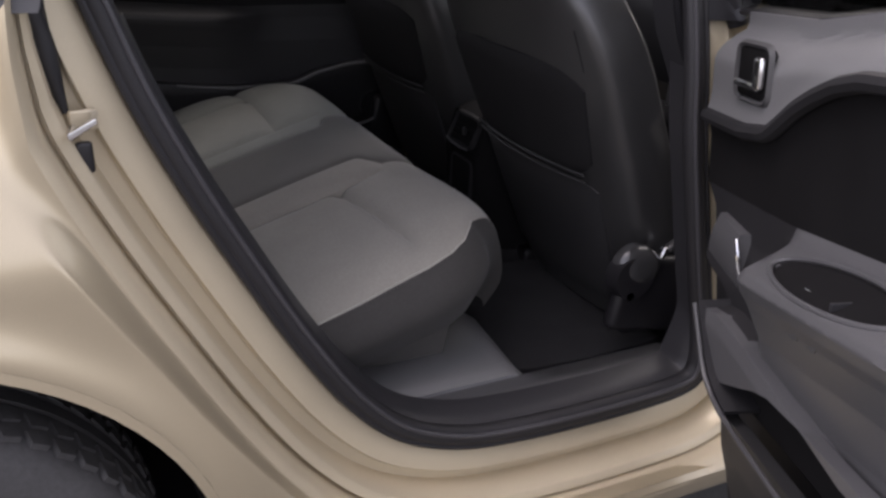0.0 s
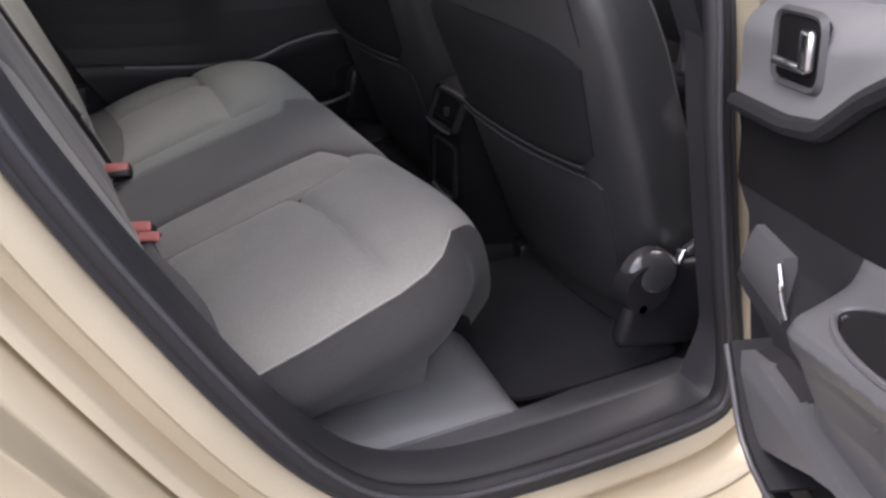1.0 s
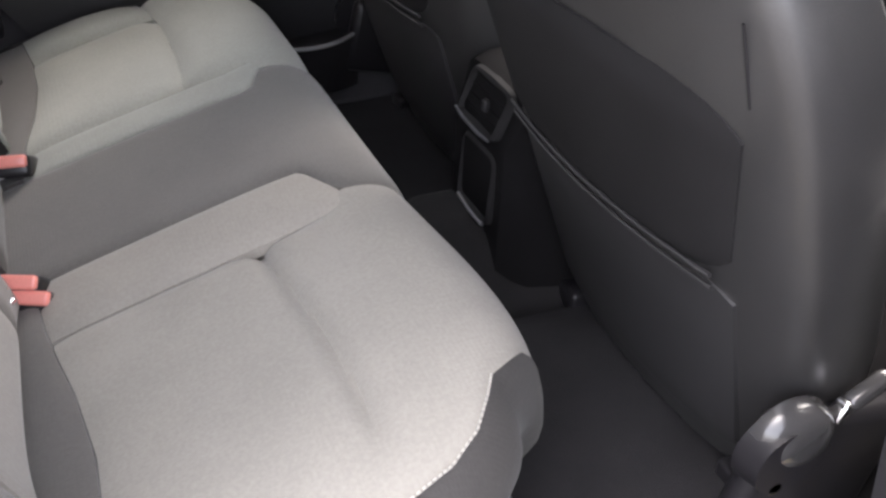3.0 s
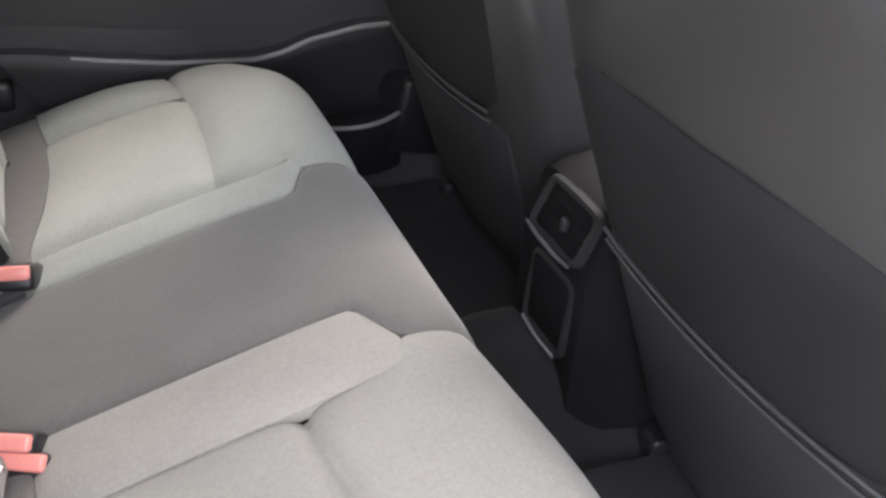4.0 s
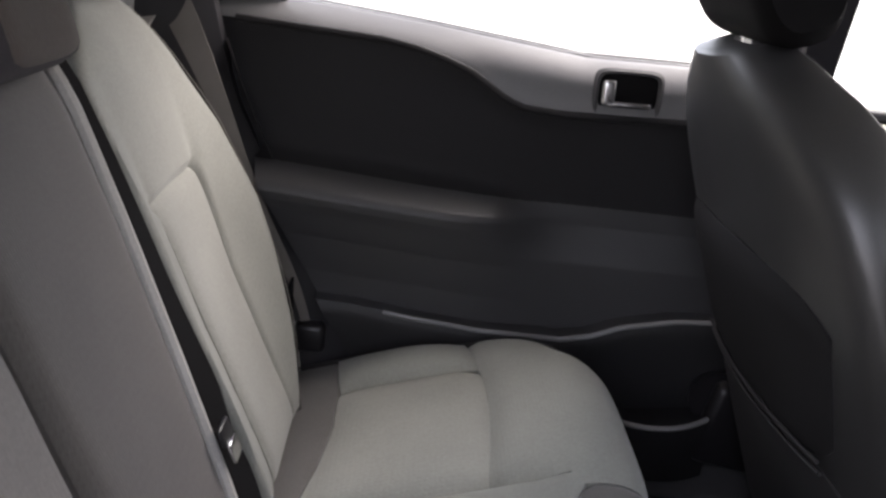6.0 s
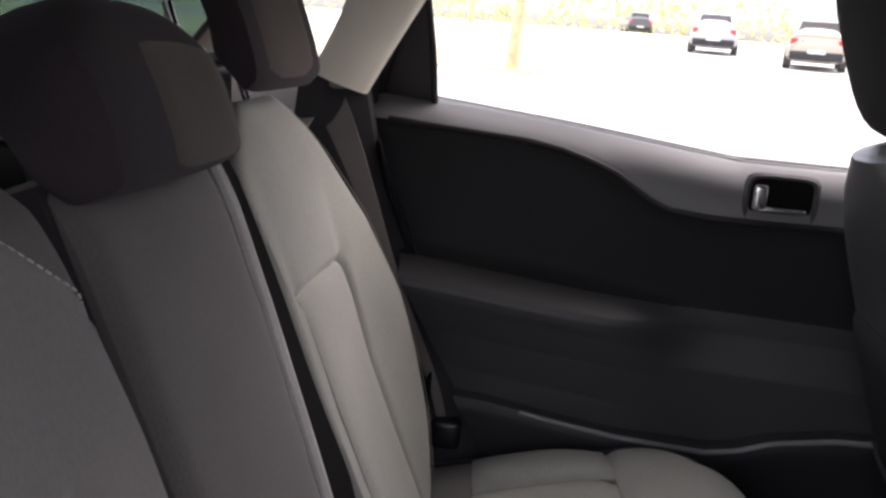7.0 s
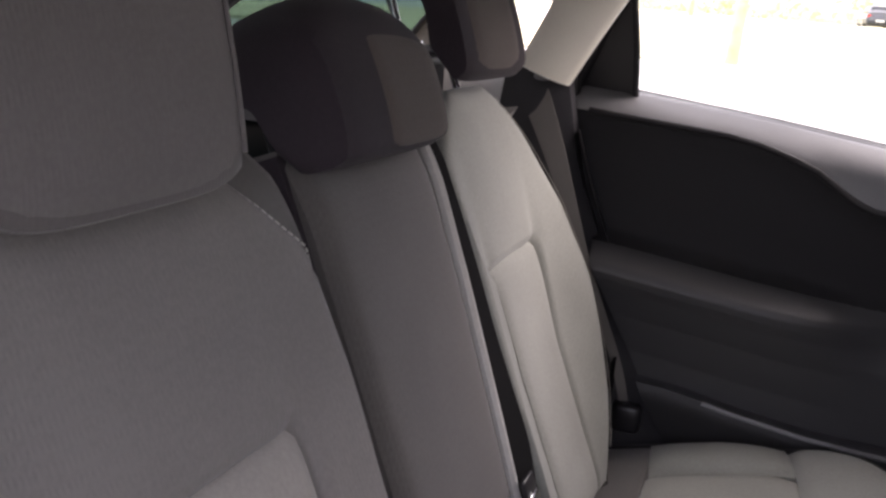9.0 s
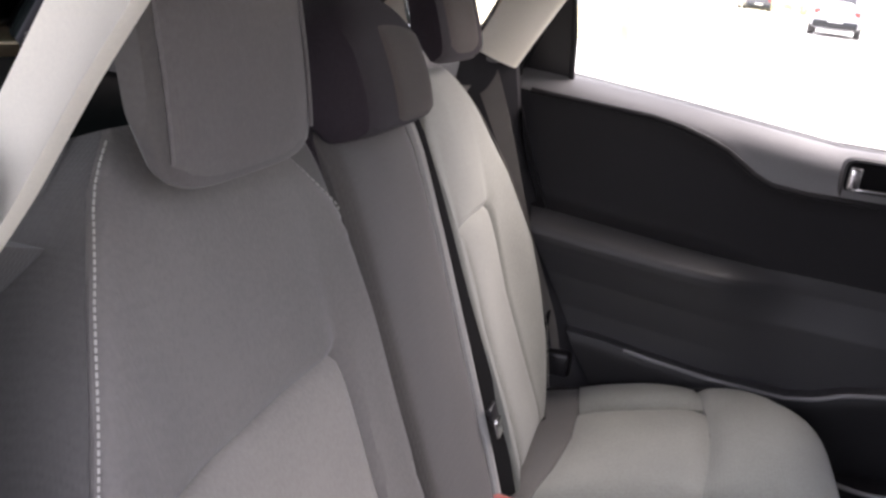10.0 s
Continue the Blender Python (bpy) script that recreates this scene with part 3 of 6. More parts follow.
def mid_shape(y, s):
    return -0.006 - 9.0 * max(0.0, abs(y - 0.042) - 0.112) ** 2 - 1.5 * max(0.0, s - 0.40) ** 2


def mid_edge(s):
    """The middle backrest narrows a little towards the cushion on the belt's side."""
    return table(s, (-0.09, 0.118), (0.0, 0.136), (0.15, 0.156), (0.30, 0.172), (0.47, 0.182))


part("front_panel", back_panel(-0.09, 0.49, lambda s: -0.086, mid_edge, mid_shape, 0.008, 20, 30, 12), M_CLOTH_CENTRE, middle, "charcoal cloth front")
rings = []
for k in range(9):
    s = lerp(-0.10, 0.485, k / 8)
    rings.append([back_point(s, y, d) for y, d in [(-0.094, -0.02), (-0.094, -0.12), (0.05, -0.12), (mid_edge(s) + 0.006, -0.12), (mid_edge(s) + 0.006, -0.02), (0.05, -0.025)]])
part("back_shell", loft(rings), M_CLOTH_BLACK, middle)
# pale piping on the edge beside the belt
part("edge_piping", tube([back_point(s, mid_edge(s) + 0.002, -0.002 - 1.5 * max(0, s - 0.4) ** 2) for s in [lerp(-0.08, 0.47, k / 20) for k in range(21)]], 0.0082, 8), M_LIGHT_PIPING, middle, "pale edge piping")

headrest("grey-fronted black cloth headrest above the middle backrest", 0.036, 0.458, 0.260, 0.83, 0.56, off=0.29, dome=0.28, rise_to=13.0)
headrest("grey-fronted black cloth headrest raised on chrome posts", 0.385, 0.520, 0.27, 1.45, 0.66, slim=0.05)
headrest("grey-brown cloth headrest beside the open door", -0.347, 0.463, 0.238, 1.20, 0.90, 0.25, M_CLOTH_CENTRE, 0.38)

# ---- belts and buckles ----
belt = thing("seat_belt", "black lap and shoulder belt hanging between two backrests", "seat belt")
run = [back_point(s, mid_edge(s) + table(s, (-0.07, 0.034), (0.1, 0.026), (0.3, 0.016), (0.485, 0.012)) + 0.003 * math.sin(23 * s), table(s, (-0.08, 0.004), (0.1, 0.006), (0.45, 0.004), (0.5, -0.01))) for s, t in [(lerp(0.485, -0.07, k / 24), k / 24) for k in range(25)]]
verts, faces = [], []
for k, p in enumerate(run):
    p = Vector(p)
    f = k / 24
    wdt = table(f, (0, 0.006), (0.3, 0.010), (0.70, 0.019), (0.80, 0.013), (0.9, 0.022), (1, 0.020))
    acr = Vector((0.45, 1.0, 0.0)).normalized() * wdt
    for d in (-1, 1):
        verts.append(p + acr * d + BN * 0.0012)
    for d in (1, -1):
        verts.append(p + acr * d - BN * 0.0012)
for k in range(24):
    for i in range(4):
        a, b = 4 * k + i, 4 * k + (i + 1) % 4
        faces.append((a, b, b + 4, a + 4))
faces += [(3, 2, 1, 0), (96, 97, 98, 99)]
part("webbing", (verts, faces), M_WEB, belt)
tm = Matrix.Translation(back_point(0.055, 0.152, 0.016)) @ Matrix.Rotation(radians(-22), 4, 'Y')
tongue = part("tongue", moved(rbox(0, 0, 0, 0.006, 0.036, 0.022, 0.003), tm), M_BLACK, belt, "black belt tongue")
part("tongue_plate", moved(rbox(0.004, -0.002, -0.020, 0.004, 0.030, 0.022, 0.0015), tm), M_CHROME, tongue, "bright steel plate")


def buckle(label, x, y, z, turn, tilt):
    ob = thing("belt_buckle", label, "belt buckle", Matrix.Translation((x, y, z)) @ Matrix.Rotation(radians(turn), 4, 'Z') @ Matrix.Rotation(radians(tilt), 4, 'Y'), "belt buckles")
    part("housing", rbox(0, 0, 0, 0.062, 0.056, 0.030, 0.007), M_BLACK, ob)
    part("release_button", rbox(0.027, 0, 0.006, 0.020, 0.050, 0.0165, 0.004), M_RED, ob, "red release button")
    part("stalk", tube([(-0.028, 0, 0), (-0.05, 0, -0.012), (-0.07, 0, -0.03)], 0.012, 8, 0.5), M_WEB, ob)
    return ob


buckle("black belt buckle with a red button lying on the cushion", 0.152, -0.127, 0.530, -112, -42)
buckle("black belt buckle with a red button lying on the cushion", 0.163, -0.140, 0.515, -116, -42)
buckle("black belt buckle with a red button by the backrest", 0.153, 0.143, 0.546, -100, -30)
spare = thing("seat_belt_tongue", "bright steel belt tongue beside the buckles", "seat belt", Matrix.Translation((0.128, -0.178, 0.560)) @ Matrix.Rotation(radians(-30), 4, 'Z'))
part("plate", rbox(0, 0, 0.004, 0.012, 0.030, 0.006, 0.0015), M_CHROME, spare)
part("slot_edge", rbox(0.012, -0.004, -0.004, 0.008, 0.026, 0.005, 0.0015), M_CHROME, spare, "bright slot edge")
part("shoulder", rbox(-0.016, -0.006, 0.006, 0.014, 0.020, 0.012, 0.004), M_CHROME, spare, "bright shoulder")
part("grip", rbox(-0.012, -0.012, 0.004, 0.018, 0.03, 0.012, 0.004), M_BLACK, spare)
outer_belt = thing("seat_belt", "grey shoulder belt running down beside the outer backrest", "seat belt")
run = smooth_curve([(-0.082, 0.588, 1.110), (-0.052, 0.604, 1.045), (-0.012, 0.614, 0.95), (0.045, 0.630, 0.80), (0.105, 0.645, 0.66), (0.130, 0.650, 0.58)], 24)
fan = lambda v: table(v, (0, 0.052), (0.3, 0.036), (0.55, 0.018), (1, 0.014))
part("webbing", slab(lambda u, v: tuple(Vector(along(run, v)) + Vector((fan(v) * (u - 0.5), 0.4 * fan(v) * (u - 0.5), 0.0))), 4, 23, lambda u, v: tuple(Vector(along(run, v)) + Vector((fan(v) * (u - 0.5), 0.4 * fan(v) * (u - 0.5) + 0.003, -0.001)))), M_BELT_GREY, outer_belt)
part("belt_guide", rbox(-0.080, 0.592, 1.112, 0.075, 0.022, 0.026, 0.008), M_SILL, outer_belt, "grey belt guide")
latch = thing("backrest_latch", "dark latch with bright steel ends on the backrest", "seat latch")
part("bar", tube([back_point(0.585, 0.335, -0.062), back_point(0.585, 0.40, -0.062), back_point(0.585, 0.47, -0.062)], 0.008, 8), M_BLACK, latch)
for y in (0.352, 0.435):
    part("steel_end", rbox(*back_point(0.592, y, -0.052), 0.010, 0.030, 0.010, 0.004), M_CHROME, latch, "bright steel end")
part("bracket", rbox(*back_point(0.545, 0.39, -0.075), 0.03, 0.10, 0.07, 0.01), M_PLASTIC, latch)
anchor = thing("belt_anchor", "black belt anchor cover low beside the backrest", "seat belt", Matrix.Translation((0.135, 0.648, 0.565)))
part("cover", rbox(0, 0, 0, 0.05, 0.03, 0.05, 0.010), M_BLACK, anchor)
part("webbing", rbox(-0.03, -0.012, 0.05, 0.004, 0.045, 0.10, 0.0015, m=None), M_WEB, anchor)

# ---- front seats ----
FN = Vector((-0.940, 0, -0.342))
FU = Vector((-0.342, 0, 0.940))


def front_point(s, y, back=0.0):
    """A point of a front seat's rear face: s runs up from its foot, back towards the rear."""
    p = Vector((0.847, 0, 0.407)) + FU * s + FN * back
    return (p.x, y, p.z)


def front_seat(label, yc, recliner):
    ob = thing("front_seat", label, "car seat", group="front seats")
    hw = lambda s: table(s, (-0.06, 0.23), (0.1, 0.262), (0.3, 0.286), (0.45, 0.294), (0.52, 0.286), (0.58, 0.266), (0.61, 0.248), (0.64, 0.222), (0.67, 0.185), (0.70, 0.13), (0.725, 0.07))
    thick = lambda s: table(s, (-0.06, 0.10), (0.15, 0.13), (0.5, 0.11), (0.65, 0.09), (0.725, 0.05))
    rings = []
    for k in range(29):
        s = lerp(-0.06, 0.725, k / 28)
        w, th = hw(s), thick(s)
        row = []
        for i in range(36):
            a = 2 * math.pi * i / 36
            ca, sa = math.cos(a), math.sin(a)
            yy = w * math.copysign(abs(ca) ** 0.45, ca)
            d = math.copysign(abs(sa) ** 0.55, sa) * th / 2 - th / 2
            d += (-0.02 * (yy / w) ** 2 if sa > 0 else -0.045 * (abs(yy) / w) ** 4)
            row.append(front_point(s, yc + yy, d))
        rings.append(row)
    part("backrest", loft(rings), M_SHELL, ob, "dark grey leatherette back")

    sd = math.copysign(1, yc)
    part("piping", tube([front_point(s, yc + sd * (hw(s) * 0.937 + 0.001), -thick(s) * 0.8415 - 0.0355) for s in [lerp(0.36, 0.69, k / 24) for k in range(25)]], 0.0032, 6), M_PLASTIC_GREY, ob, "grey edge piping")

    def panel(s0, s1, w0, w1, up, sag=0.0, turn=0.020):
        def f(u, v):
            s = lerp(s0, s1, v) - sag * (1 - (2 * u - 1) ** 2) * v
            y = lerp(-1, 1, u) * lerp(w0, w1, v)
            s -= turn * abs(2 * u - 1) ** 7 * (2 * v - 1)
            return front_point(s, yc + y, up * pillow(u, v, 8) - 0.020 * (y / 0.24) ** 2 + 0.002)
        def g(u, v):
            p = f(u, v)
            return (p[0] + 0.012, p[1], p[2] + 0.004)
        return patch(f, 28, 18, g)
    part("map_pocket", panel(0.275, 0.492, 0.214, 0.240, 0.012, -0.012, 0.035), M_POCKET, ob, "black map pocket")
    part("lower_panel", panel(-0.02, 0.270, 0.190, 0.212, 0.009), M_LEATHERETTE, ob)
    low = lambda up: [front_point(0.283 + up, yc + 0.200 * u, 0.013 - 0.020 * (u * 0.200 / 0.24) ** 2) for u in [k / 10 - 1 for k in range(21)]]
    for off in (-0.008, 0.008):
        part("seam", tube(low(off), 0.0028, 6), M_LEATHERETTE, ob)
    if yc < 0:
        part("seam", tube([front_point(s, yc - 0.246, -0.0238) for s in (0.492, 0.51, 0.53, 0.55, 0.565)], 0.0012, 6), M_BLACK, ob)
    # cushion in front of the backrest, its base and rails
    cush = []
    for k in range(13):
        t = k / 12
        x = lerp(0.93, 1.42, t)
        z = lerp(0.50, 0.57, t) - 0.10 * max(0, t - 0.8) ** 2 * 20
        row = []
        for i in range(28):
            a = 2 * math.pi * i / 28
            row.append((x, yc + 0.25 * math.copysign(abs(math.cos(a)) ** 0.4, math.cos(a)), z - 0.06 + (0.075 if math.sin(a) > 0 else 0.06) * math.copysign(abs(math.sin(a)) ** 0.5, math.sin(a))))
        cush.append(row)
    part("cushion", loft(cush), M_BLACK_CLOTH, ob)
    for dy in (-0.19, 0.19):
        part("rail", rbox(1.12, yc + dy, 0.345, 0.52, 0.045, 0.04, 0.008), M_BLACK, ob, "black steel seat rail")
    part("seat_pan", rbox(1.14, yc, 0.400, 0.44, 0.42, 0.05, 0.015), M_BLACK, ob)
    # headrest
    hr = []
    for k in range(13):
        t = 2 * k / 12 - 1
        f = lerp(0.82, 1.0, (1 - abs(t) ** 5) ** 0.25 if abs(t) < 1 else 0)
        hr.append([front_point(0.835 + 0.115 * f * math.copysign(abs(math.sin(a)) ** 0.6, math.sin(a)), yc + 0.135 * t, -0.085 + 0.05 * f * math.copysign(abs(math.cos(a)) ** 0.7, math.cos(a))) for a in [2 * math.pi * i / 28 for i in range(28)]])
    head = part("headrest", loft(hr), M_BLACK_CLOTH, ob, "black cloth headrest")
    for dy in (-0.07, 0.07):
        part("post", tube([front_point(0.66, yc + dy, -0.05), front_point(0.76, yc + dy, -0.085)], 0.006, 8), M_CHROME, head, "chrome post")
    # recliner cover on the door side
    sy = math.copysign(1, yc)
    rec = part("recliner_cover", moved(rbox(0, 0, 0, 0.20, 0.035, 0.15, 0.03, 4), Matrix.Translation((0.885, yc + sy * 0.268, 0.455)) @ Matrix.Rotation(radians(12), 4, 'Y')), M_BLACK, ob, "glossy black recliner cover")
    part("tilt_knob", moved(tube([(0, 0, 0), (0, sy * 0.03, 0)], [0.046, 0.040], 24), Matrix.Translation((0.808, yc + sy * 0.272, 0.512))), M_BLACK, rec)
    if recliner:
        dome = [[(0.822 + 0.050 * r * math.cos(a), yc + sy * (0.274 + 0.030 * h), 0.528 + 0.042 * r * math.sin(a) - 0.10 * 0.050 * r * math.cos(a)) for a in [2 * math.pi * i / 28 for i in range(28)]] for r, h in ((1.0, 0.0), (0.97, 0.35), (0.86, 0.7), (0.62, 0.93), (0.3, 1.0))]
        part("hinge_dome", loft(dome), M_DOME, rec, "shiny grey hinge cover")
        part("lever", moved(rbox(0, 0, 0, 0.055, 0.020, 0.018, 0.008), Matrix.Translation((0.905, yc + sy * 0.285, 0.560)) @ Matrix.Rotation(radians(-28), 4, 'Y')), M_DOME, rec, "shiny grey recliner lever")
        part("lever_tip", moved(rbox(0, 0, 0, 0.012, 0.018, 0.026, 0.005), Matrix.Translation((0.872, yc + sy * 0.287, 0.546)) @ Matrix.Rotation(radians(25), 4, 'Y')), M_CHROME, rec, "bright lever tip")
        part("bolt", moved(tube([(0, 0, 0), (0, sy * 0.010, 0)], 0.008, 10), Matrix.Translation((0.800, yc + sy * 0.292, 0.478))), M_CHROME, rec, "steel bolt head")
    return ob


front_seat("dark leatherette driver's seat with a map pocket, beside the open door", -0.342, True)
front_seat("dark leatherette front passenger seat with a map pocket", 0.365, False)

# ---- centre console ----
cons = thing("centre_console", "black centre console end with an air vent and a cubby", "car console")


def console_ring(x, hw, top, foot=0.33):
    r = 0.03
    pts = [(-hw, foot), (-hw, top - r)] + [(-hw + r - r * math.cos(a), top - r + r * math.sin(a)) for a in (0.4, 0.8, 1.2)] + [(-hw + r, top), (0, top + 0.004), (hw - r, top)]
    pts += [(hw - r + r * math.cos(a), top - r + r * math.sin(a)) for a in (1.2, 0.8, 0.4)] + [(hw, top - r), (hw, foot)]
    return [(x, y - 0.025, z) for y, z in pts]


part("housing", loft([console_ring(0.764, 0.080, 0.600), console_ring(0.786, 0.092, 0.657), console_ring(0.81, 0.100, 0.664), console_ring(0.90, 0.110, 0.668), console_ring(1.15, 0.115, 0.66), console_ring(1.45, 0.12, 0.60)]), M_BLACK_CLOTH, cons)


def bezel(z0, z1, y0, y1, wdt, name, mat, label, x0=0.7655, lean=0.0, square=0.45):
    loop = []
    for k in range(40):
        a = 2 * math.pi * k / 40
        loop.append((0, (y0 + y1) / 2 + (y1 - y0) / 2 * math.copysign(abs(math.cos(a)) ** square, math.cos(a)), (z0 + z1) / 2 + (z1 - z0) / 2 * math.copysign(abs(math.sin(a)) ** square, math.sin(a))))
    rings = []
    for p in loop + [loop[0]]:
        x = x0 + lean * (p[2] - z0)
        d = Vector((0, p[1] - (y0 + y1) / 2, p[2] - (z0 + z1) / 2)).normalized() * wdt
        rings.append([(x + 0.006, p[1] - d.y, p[2] - d.z), (x - 0.003, p[1] - d.y * 0.5, p[2] - d.z * 0.5), (x, p[1] + d.y * 0.6, p[2] + d.z * 0.6), (x + 0.008, p[1] + d.y, p[2] + d.z)])
    return part(name, loft(rings, caps=False), mat, cons, label)


vent = bezel(0.592, 0.655, -0.088, 0.028, 0.006, "vent_bezel", M_POCKET, "black vent surround", 0.752, 0.42, 0.28)
# highlight on the blackened surround's lower edge, added as a pale strip
part("vent_edge", tube([(0.7485, 0.026, 0.597), (0.748, 0.0, 0.5925), (0.748, -0.05, 0.5905), (0.7485, -0.084, 0.593)], [0.0016, 0.0026, 0.0026, 0.0016], 8), M_VENT_GLINT, vent, "lower edge painted as catching light")
for k in range(4):
    part("vent_slat", rbox(0.768 + 0.0057 * k, -0.030, 0.604 + 0.0135 * k, 0.012, 0.106, 0.003, 0.001), M_BLACK_CLOTH, vent)
part("vent_thumbwheel", rbox(0.766, -0.036, 0.622, 0.010, 0.010, 0.018, 0.003), M_PLASTIC, vent)
cub = bezel(0.452, 0.560, -0.082, 0.020, 0.005, "cubby_bezel", M_POCKET, "black cubby surround", 0.757, 0.06, 0.28)
# another painted highlight, along the cubby's lower edge
part("cubby_edge", tube([(0.7535, 0.012, 0.458), (0.7525, -0.03, 0.452), (0.7535, -0.074, 0.452)], 0.0026, 8), M_VENT_GLINT, cub, "lower edge painted as lit")
part("cubby_lid", rbox(0.766, -0.031, 0.506, 0.010, 0.096, 0.100, 0.004), M_BLACK_CLOTH, cub)
part("gear_lever", tube([(1.31, -0.072, 0.64), (1.315, -0.072, 0.715), (1.317, -0.072, 0.735), (1.32, -0.072, 0.752), (1.322, -0.072, 0.766)], [0.012, 0.012, 0.022, 0.027, 0.012], 14), M_ALLOY, cons, "bright gear knob on its lever")
part("brake_switch", rbox(1.36, -0.140, 0.640, 0.05, 0.035, 0.030, 0.006), M_LABEL, cons, "pale switch block")
part("handbrake_lever", tube([(1.25, -0.03, 0.62), (1.12, -0.03, 0.70), (0.99, -0.03, 0.74)], [0.014, 0.016, 0.018], 12), M_BLACK, cons)


# ---- car shell ----
car = thing("hatchback_car", "champagne gold hatchback with its rear door open", "car")

LOOP = [(-0.060, 0.722, 1.05), (-0.058, 0.708, 1.13), (-0.020, 0.685, 1.235), (0.08, 0.645, 1.345), (0.30, 0.62, 1.405), (0.55, 0.612, 1.415), (0.72, 0.618, 1.40), (0.795, 0.645, 1.32), (0.808, 0.692, 1.12), (0.803, 0.745, 0.95), (0.806, 0.764, 0.82), (0.824, 0.770, 0.70), (0.848, 0.772, 0.57), (0.870, 0.772, 0.46),
        (0.868, 0.772, 0.385), (0.82, 0.772, 0.350), (0.66, 0.772, 0.342), (0.50, 0.768, 0.344), (0.395, 0.763, 0.356), (0.300, 0.757, 0.395), (0.225, 0.750, 0.468), (0.155, 0.746, 0.575), (0.085, 0.742, 0.705), (0.030, 0.738, 0.815), (-0.020, 0.732, 0.93)]


def opening(n=150):
    """The door opening's edge, closed: points with their outward direction in the side plane."""
    pts = smooth_curve(LOOP + LOOP[:1], n + 1)[:-1]
    out = []
    for k, p in enumerate(pts):
        a, b = pts[k - 1], pts[(k + 1) % n]
        t = np.array([b[0] - a[0], b[2] - a[2]])
        t /= np.linalg.norm(t)
        out.append((p, (-t[1], t[0])))
    return out


def narrow(z):
    """The flange grows narrower above the car's shoulder."""
    return table(z, (0.95, 0.91), (0.99, 0.79), (1.03, 0.68), (1.05, 0.58), (1.08, 0.50), (1.14, 0.45))


def sweep(profile, side, closed_profile=False, n=150, below=9.0, shy=0.0):
    """Runs a profile round the opening; below: only where the opening lies lower than that, as one open run; shy: how far the front edge holds back."""
    ring_pts = opening(n)
    if below < 9:
        start = max(k for k in range(n) if ring_pts[k][0][2] >= below and ring_pts[k][0][0] > 0.5)
        ring_pts = [p for p in ring_pts[start + 1:] if p[0][2] < below]
    rings = []
    for (x, a, z), (nx, nz) in ring_pts:
        k = narrow(z)
        h = 1 - shy * ease((x - 0.74) / 0.06) * ease((z - 0.40) / 0.10)
        reach = lambda d: d * h if d < 0 else min(d, d * k + 0.01)
        rings.append([(x + nx * reach(d), side * (a + da), z + nz * reach(d)) for d, da in profile])
    if below >= 9:
        rings.append(rings[0])
    return loft(rings, closed_profile, False)


for side in (-1, 1):
    part("door_aperture", sweep([(-0.002, -0.012), (0.0, 0.0), (0.004, 0.004), (0.040, 0.009), (0.043, 0.006), (0.045, -0.010), (0.064, -0.008), (0.070, 0.046), (0.073, 0.049), (0.084, 0.053), (0.0855, 0.034), (0.0895, 0.034), (0.092, 0.072), (0.098, 0.090), (0.108, 0.098)], side), M_PAINT_IN, car, "painted door opening flange")
    seal = [(-0.020 + 0.017 * math.cos(2 * math.pi * k / 14), 0.004 + 0.016 * math.sin(2 * math.pi * k / 14)) for k in range(14)]
    part("door_seal", sweep(seal, side, True), M_RUBBER, car, "black rubber door seal")
    part("seal_lip", sweep([(-0.006 + 0.006 * math.cos(a), 0.012 + 0.006 * math.sin(a)) for a in [2 * math.pi * k / 8 for k in range(8)]], side, True), M_RUBBER, car)
    # the seal's highlight line is put in as a paler grey rib
    part("seal_rib", sweep([(-0.028 + 0.0035 * math.cos(a), 0.019 + 0.0035 * math.sin(a)) for a in [2 * math.pi * k / 8 for k in range(8)]], side, True), M_RIB_GLINT, car, "rib of the seal, paled like a highlight")
    part("aperture_trim", sweep([(-0.028, -0.006), (-0.034, -0.014), (-0.038, -0.030), (-0.041, -0.045), (-0.043, -0.056), (-0.044, -0.064)], side, below=1.02, shy=0.70), M_APERTURE, car, "charcoal plastic opening trim")

    # upper weather seal in the flange's channel
    run = [(p, d) for p, d in opening(150) if p[0] < 0.0 and 0.945 < p[2] < 1.30]
    run.sort(key=lambda e: e[0][2])
    part("weather_seal", tube([(x + nx * (0.058 * narrow(z) + 0.01), side * (a + 0.012), z + nz * (0.058 * narrow(z) + 0.01)) for (x, a, z), (nx, nz) in run], [0.004 + 0.009 * min(1.0, k / 3) for k in range(len(run))], 10), M_RUBBER, car, "black weather seal")

# striker and hinges
strike = part("door_striker", tube([(-0.082, -0.758, 0.915), (-0.086, -0.792, 0.915), (-0.062, -0.792, 0.930), (-0.058, -0.758, 0.930)], 0.0045, 8), M_CHROME, car, "bright steel door striker")
part("striker_plate", rbox(-0.070, -0.752, 0.922, 0.030, 0.008, 0.024, 0.003), M_PAINT_IN, strike)
part("latch_recess", rbox(-0.074, -0.772, 0.885, 0.018, 0.012, 0.036, 0.004), M_BLACK, car)
part("door_hinge", rbox(0.905, -0.790, 0.90, 0.04, 0.02, 0.05, 0.008), M_PAINT_IN, car, "painted hinge")
part("check_strap", rbox(0.872, -0.808, 0.640, 0.035, 0.012, 0.022, 0.004), M_BLACK, car)
part("strap_bolt", tube([(0.860, -0.813, 0.636), (0.860, -0.820, 0.636)], 0.005, 10), M_CHROME, car, "bright strap bolt")

WX, WZ, WR = -0.36, 0.335, 0.398


